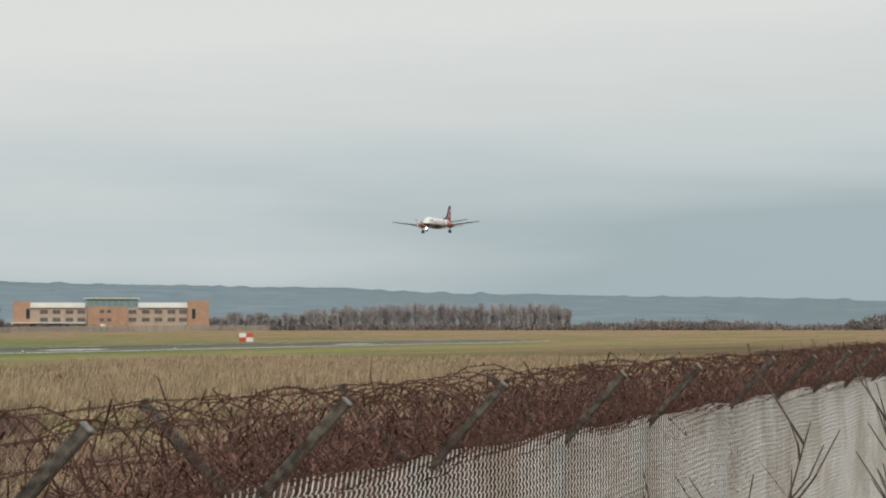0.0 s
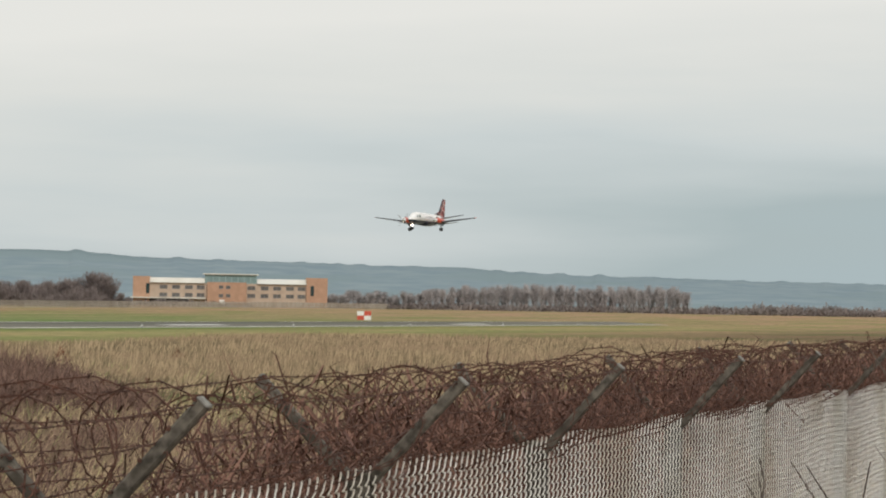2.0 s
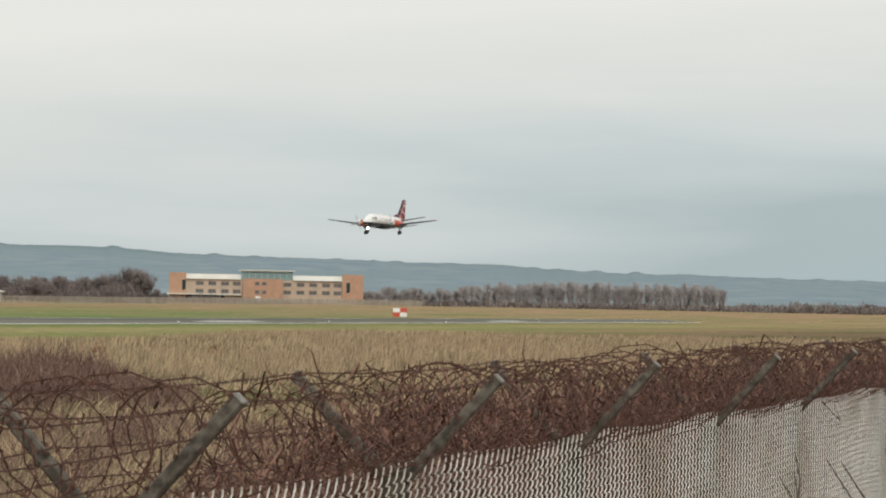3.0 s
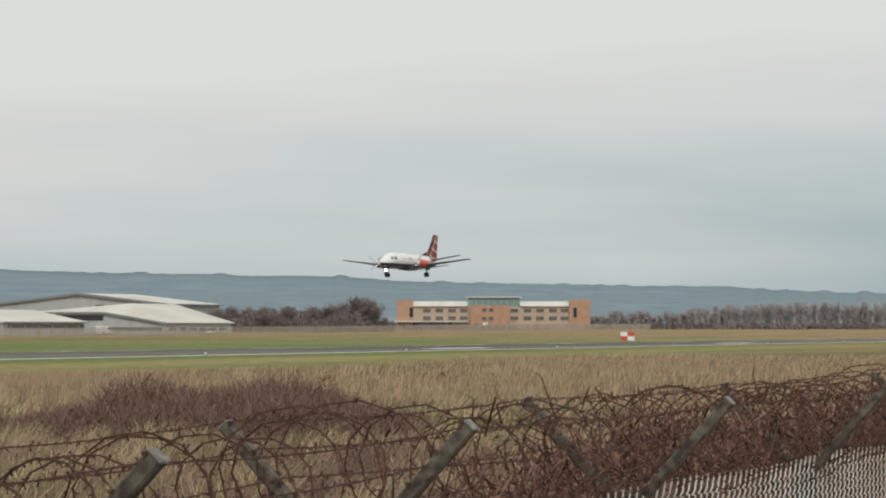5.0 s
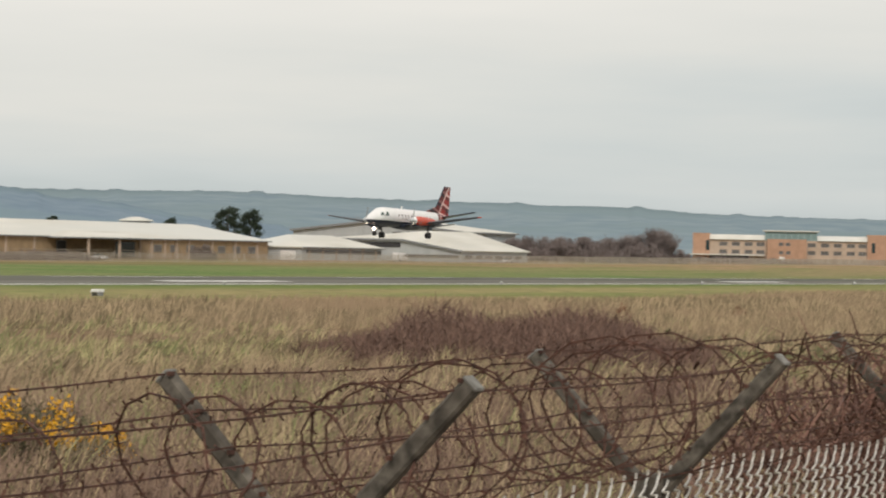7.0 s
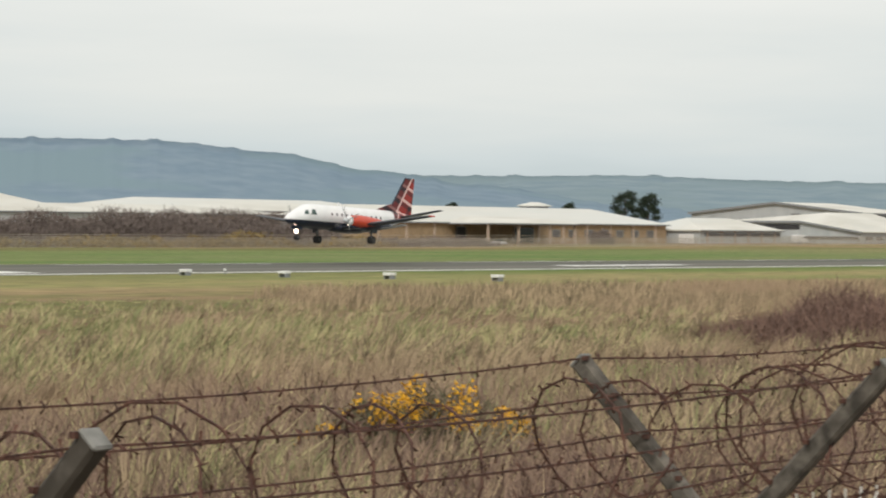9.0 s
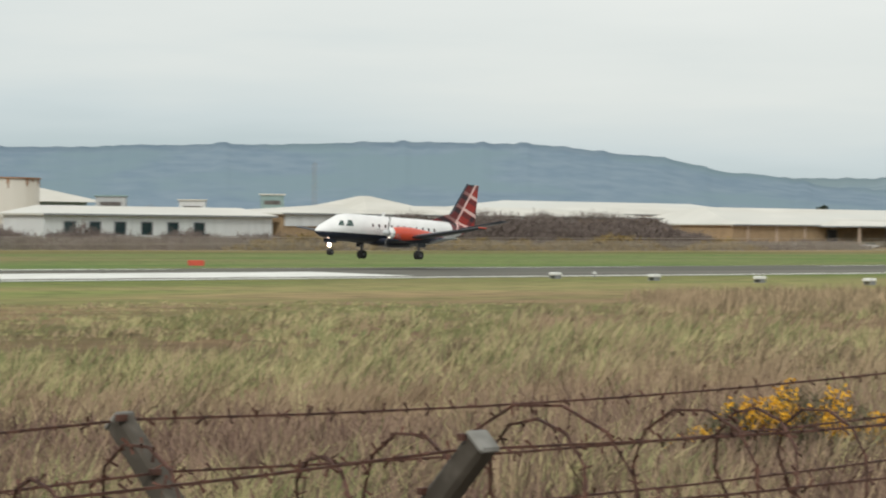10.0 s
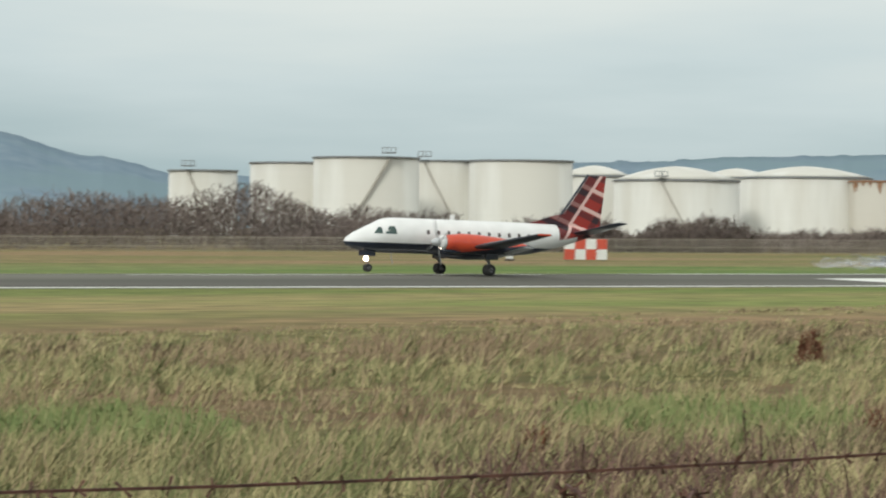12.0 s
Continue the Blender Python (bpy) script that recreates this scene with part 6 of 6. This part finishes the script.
# ---- plants near the fence ----
def build_near_plants():
    build_grass()
    # reddish bramble patches in the grass
    for i, (x, y, rx, ry, h, n, rot) in enumerate(((-40, 83, 5.0, 8.5, 2.4, 15000, 0.3), (-35, 79, 3.4, 6.0, 1.9, 7000, 0.2), (-45, 84, 2.6, 5.0, 0.9, 3600, 0.4),
                                                   (-12, 44, 3.4, 9.5, 1.3, 9000, -0.25), (-16, 66, 4.5, 13, 1.4, 8000, -0.2), (-20, 45, 4, 8, 0.6, 6000, 0.2), (-17, 33, 3, 6, 0.5, 4200, 0.1), (-27, 62, 4, 6, 0.55, 3500, 0.2), (-14, 100, 6, 22, 1.6, 7000, -0.15), (-24, 60, 2.5, 4, 0.8, 1800, 0.0),
                                                   (-22, 20, 7, 5, 0.55, 5000, 0.5), (-33, 30, 5, 4, 0.5, 2600, 0.2))):
        thicket("bramble", "tangled reddish-brown dead bramble in the grass", "bramble", x, y, rx, ry, h, n, 0.5, 0.022, M["bramble"], 500 + i, 0.7, "bramble patches", rot=rot)
    for i, (x, y, rx, ry, h, n) in enumerate(((-24, 31, 7, 6, 0.55, 5200), (-28, 28, 4, 5, 0.45, 2600), (-18, 35, 5, 6, 0.6, 4000), (-24, 50, 6, 8, 0.5, 3600), (-30, 62, 6, 9, 0.6, 3600), (-15, 46, 4, 8, 0.7, 3600), (-30, 42, 6, 5, 0.45, 2200))):
        thicket("dead_weed", "pinkish-brown dead stems among the grass", "grass", x, y, rx, ry, h, n, 0.6, 0.02, M["deadstem"], 520 + i, 1.1, "dead weeds")
    thicket("bramble", "dark reddish-brown dead bramble in the grass", "bramble", -33.2, 20.8, 2.0, 3.2, 0.5, 800, 0.5, 0.025, M["bramble"], 530, 0.8, "bramble patches")
    for i, (x, y, rx, ry, h, n) in enumerate(((-43.7, 29.1, 3.2, 2.4, 0.42, 1900), (-45.5, 18.4, 3.0, 2.2, 0.42, 1500), (-38, 26, 1.6, 1.4, 0.35, 500), (-27, 50, 2.0, 3.0, 0.45, 900), (-33, 57, 1.8, 3.0, 0.4, 700))):
        thicket("grass_patch", "fresh green grass tuft among dry grass", "grass", x, y, rx, ry, h, n, 0.32, 0.03, M["fresh"], 560 + i, 1.2, "green tufts")
    for i, (y0, y1, n) in enumerate(((11.2, 20.0, 5200), (20.0, 36.0, 10000), (36.0, 74.0, 12000))):
        bramble_bank(y0, y1, n, 540 + i)
    # gorse in bloom
    g = thing("gorse_bush", "gorse bush with bright yellow blossom", "bush")
    rng = np.random.default_rng(77)
    for name, m, n, z0, z1, ln, wd in (("foliage", "gorse", 6500, 0.0, 0.95, 0.2, 0.025), ("blossom", "bloom", 3600, 0.68, 1.08, 0.07, 0.05)):
        q = np.sqrt(rng.uniform(0, 1, n))
        a = rng.uniform(0, 2 * np.pi, n)
        lx, ly = 1.95 * q * np.cos(a), 1.0 * q * np.sin(a)
        hump = np.array([1.0 + 0.75 * noise.noise((u * 1.3, v * 1.3, 3.3)) - 0.10 * abs(u + 0.35) for u, v in zip(lx, ly)])
        if name == "blossom":
            keep = np.array([noise.noise((u * 1.7, v * 1.7, 8.3)) for u, v in zip(lx, ly)]) > 0.06
            lx, ly, hump = lx[keep], ly[keep], hump[keep]
            n = len(lx)
        z = rng.uniform(z0, z1, n) * np.clip(hump, 0.3, 1.4) * np.sqrt(np.clip(1.05 - (lx / 2.05) ** 2, 0.1, 1))
        ca, sa = math.cos(0.62), math.sin(0.62)
        base = np.stack([-24.3 + lx * ca - ly * sa, 34.3 + lx * sa + ly * ca, z], 1)
        d = rng.normal(0, 1, (n, 3)) + [0, 0, 0.8]
        d /= np.linalg.norm(d, axis=1, keepdims=True)
        ob = new(name, strand_mesh(name, [strands(base, base + d * ln, np.full(n, wd), 0.15, 78, np.full(n, 0.6))], M[m]))
        ob.parent = g
        tagged(ob, "yellow blossom" if name == "blossom" else "")
    # rusty dock stems
    for i, (x, y, h, w, n) in enumerate(((-51.9, 40.8, 0.95, 0.55, 420), (-61.1, 43.7, 1.45, 0.33, 300), (-61, 140, 1.3, 0.5, 160), (-64, 164, 1.0, 0.4, 120), (-40, 30, 0.6, 0.4, 160), (-36, 21, 0.8, 0.35, 180))):
        thicket("dock_plant", "rust-brown seeded dock plant in the grass", "plant", x, y, w, w, h, n, 0.22, 0.03, M["weed"], 600 + i, 1.0, "dock plants")
    # bare shrubs between the camera and the fence
    for seed, (x, y, h, n) in enumerate(((-1.40, 8.95, 1.86, 4), (-0.74, 9.1, 1.5, 5))):
        shrub(x, y, h, n, 0.3 - 0.14 * seed, 900 + seed)


def shrub(x, y, h, n, spread, seed):
    rnd = random.Random(seed)
    s = thing("bare_shrub", "leafless shrub with thin dark upright twigs", "shrub", "bare shrubs", at=pose(x, y, ground_z(x, y)))
    for k in range(n):
        bm = bmesh.new()
        a = rnd.uniform(0, 6.28)
        top = h * rnd.uniform(0.74, 1.0)
        e = (spread * math.cos(a), spread * math.sin(a), top)
        m = (e[0] * 0.35 + rnd.uniform(-0.04, 0.04), e[1] * 0.35, top * 0.6)
        tube(bm, [(0, 0, -0.05), m, e], [0.010, 0.006, 0.002], 5)
        for j in range(7):
            f = rnd.uniform(0.35, 0.95)
            p = Vector(m).lerp(Vector(e), (f - 0.35) / 0.65)
            b, ln = rnd.uniform(0, 6.28), rnd.uniform(0.12, 0.34)
            q = p + Vector((0.55 * ln * math.cos(b), 0.55 * ln * math.sin(b), ln * 0.85))
            tube(bm, [p, (p + q) / 2 + Vector((0.01, 0, -0.01)), q], [0.004, 0.003, 0.0016], 4)
        part("branch", bm, M["bark"], s)


build_hills()
build_works()
build_hotel()
build_tanks()
build_far_edge()
build_airfield_items()
build_fence()
build_near_plants()


# the clip's camera drifts in exposure and white balance as it pans
WHITE_BALANCE = [(0, -0.14, 6500, 10), (1.0, -0.12, 6500, 10), (2.5, 0, 6750, 11), (3.2, 0, 6650, 10), (5.0, -0.15, 6550, 10), (5.5, -0.1, 6700, 11), (6.0, 0, 6750, 11), (7, 0, 6850, 12), (9, 0.11, 6600, 10), (9.5, 0.0, 6500, 10), (10, 0.07, 6480, 8), (10.5, 0.04, 6450, 7), (11, 0, 6400, 5), (11.5, -0.1, 6400, 5), (12, 0.06, 6400, 5)]


def motions():
    walk(cam, [(t, camera_pose(*row)) for t, *row in CAMERA_ROWS], WHITE_BALANCE)
    walk(AIRLINER, [(t, pose(-172, y, z) @ pose(0, 0, 0, 0, 0, 180 - crab) @ pose(0, 0, 0, pitch)) for t, y, z, pitch, crab in FLIGHT_ROWS])
    for prop, nx, side in PROPS:
        walk(prop, [(k / 30, pose(nx, 3.85, 2.06, 0, 20 + k * 83)) for k in range(361)])
    for puff, x, y in SMOKE:
        walk(puff, [(0, pose(x, y, -4)), (11.15, pose(x, y, -4)), (11.3, pose(x, y, 0.3)), (12, pose(x + 0.6, y + 1.5, 0.7))])
    for wheel, x, y, r in WHEELS:
        walk(wheel, [(0, pose(x, y, r)), (11.2, pose(x, y, r))] + [(11.2 + k * 0.1, pose(x, y, r, -80 * k)) for k in range(1, 9)])


motions()
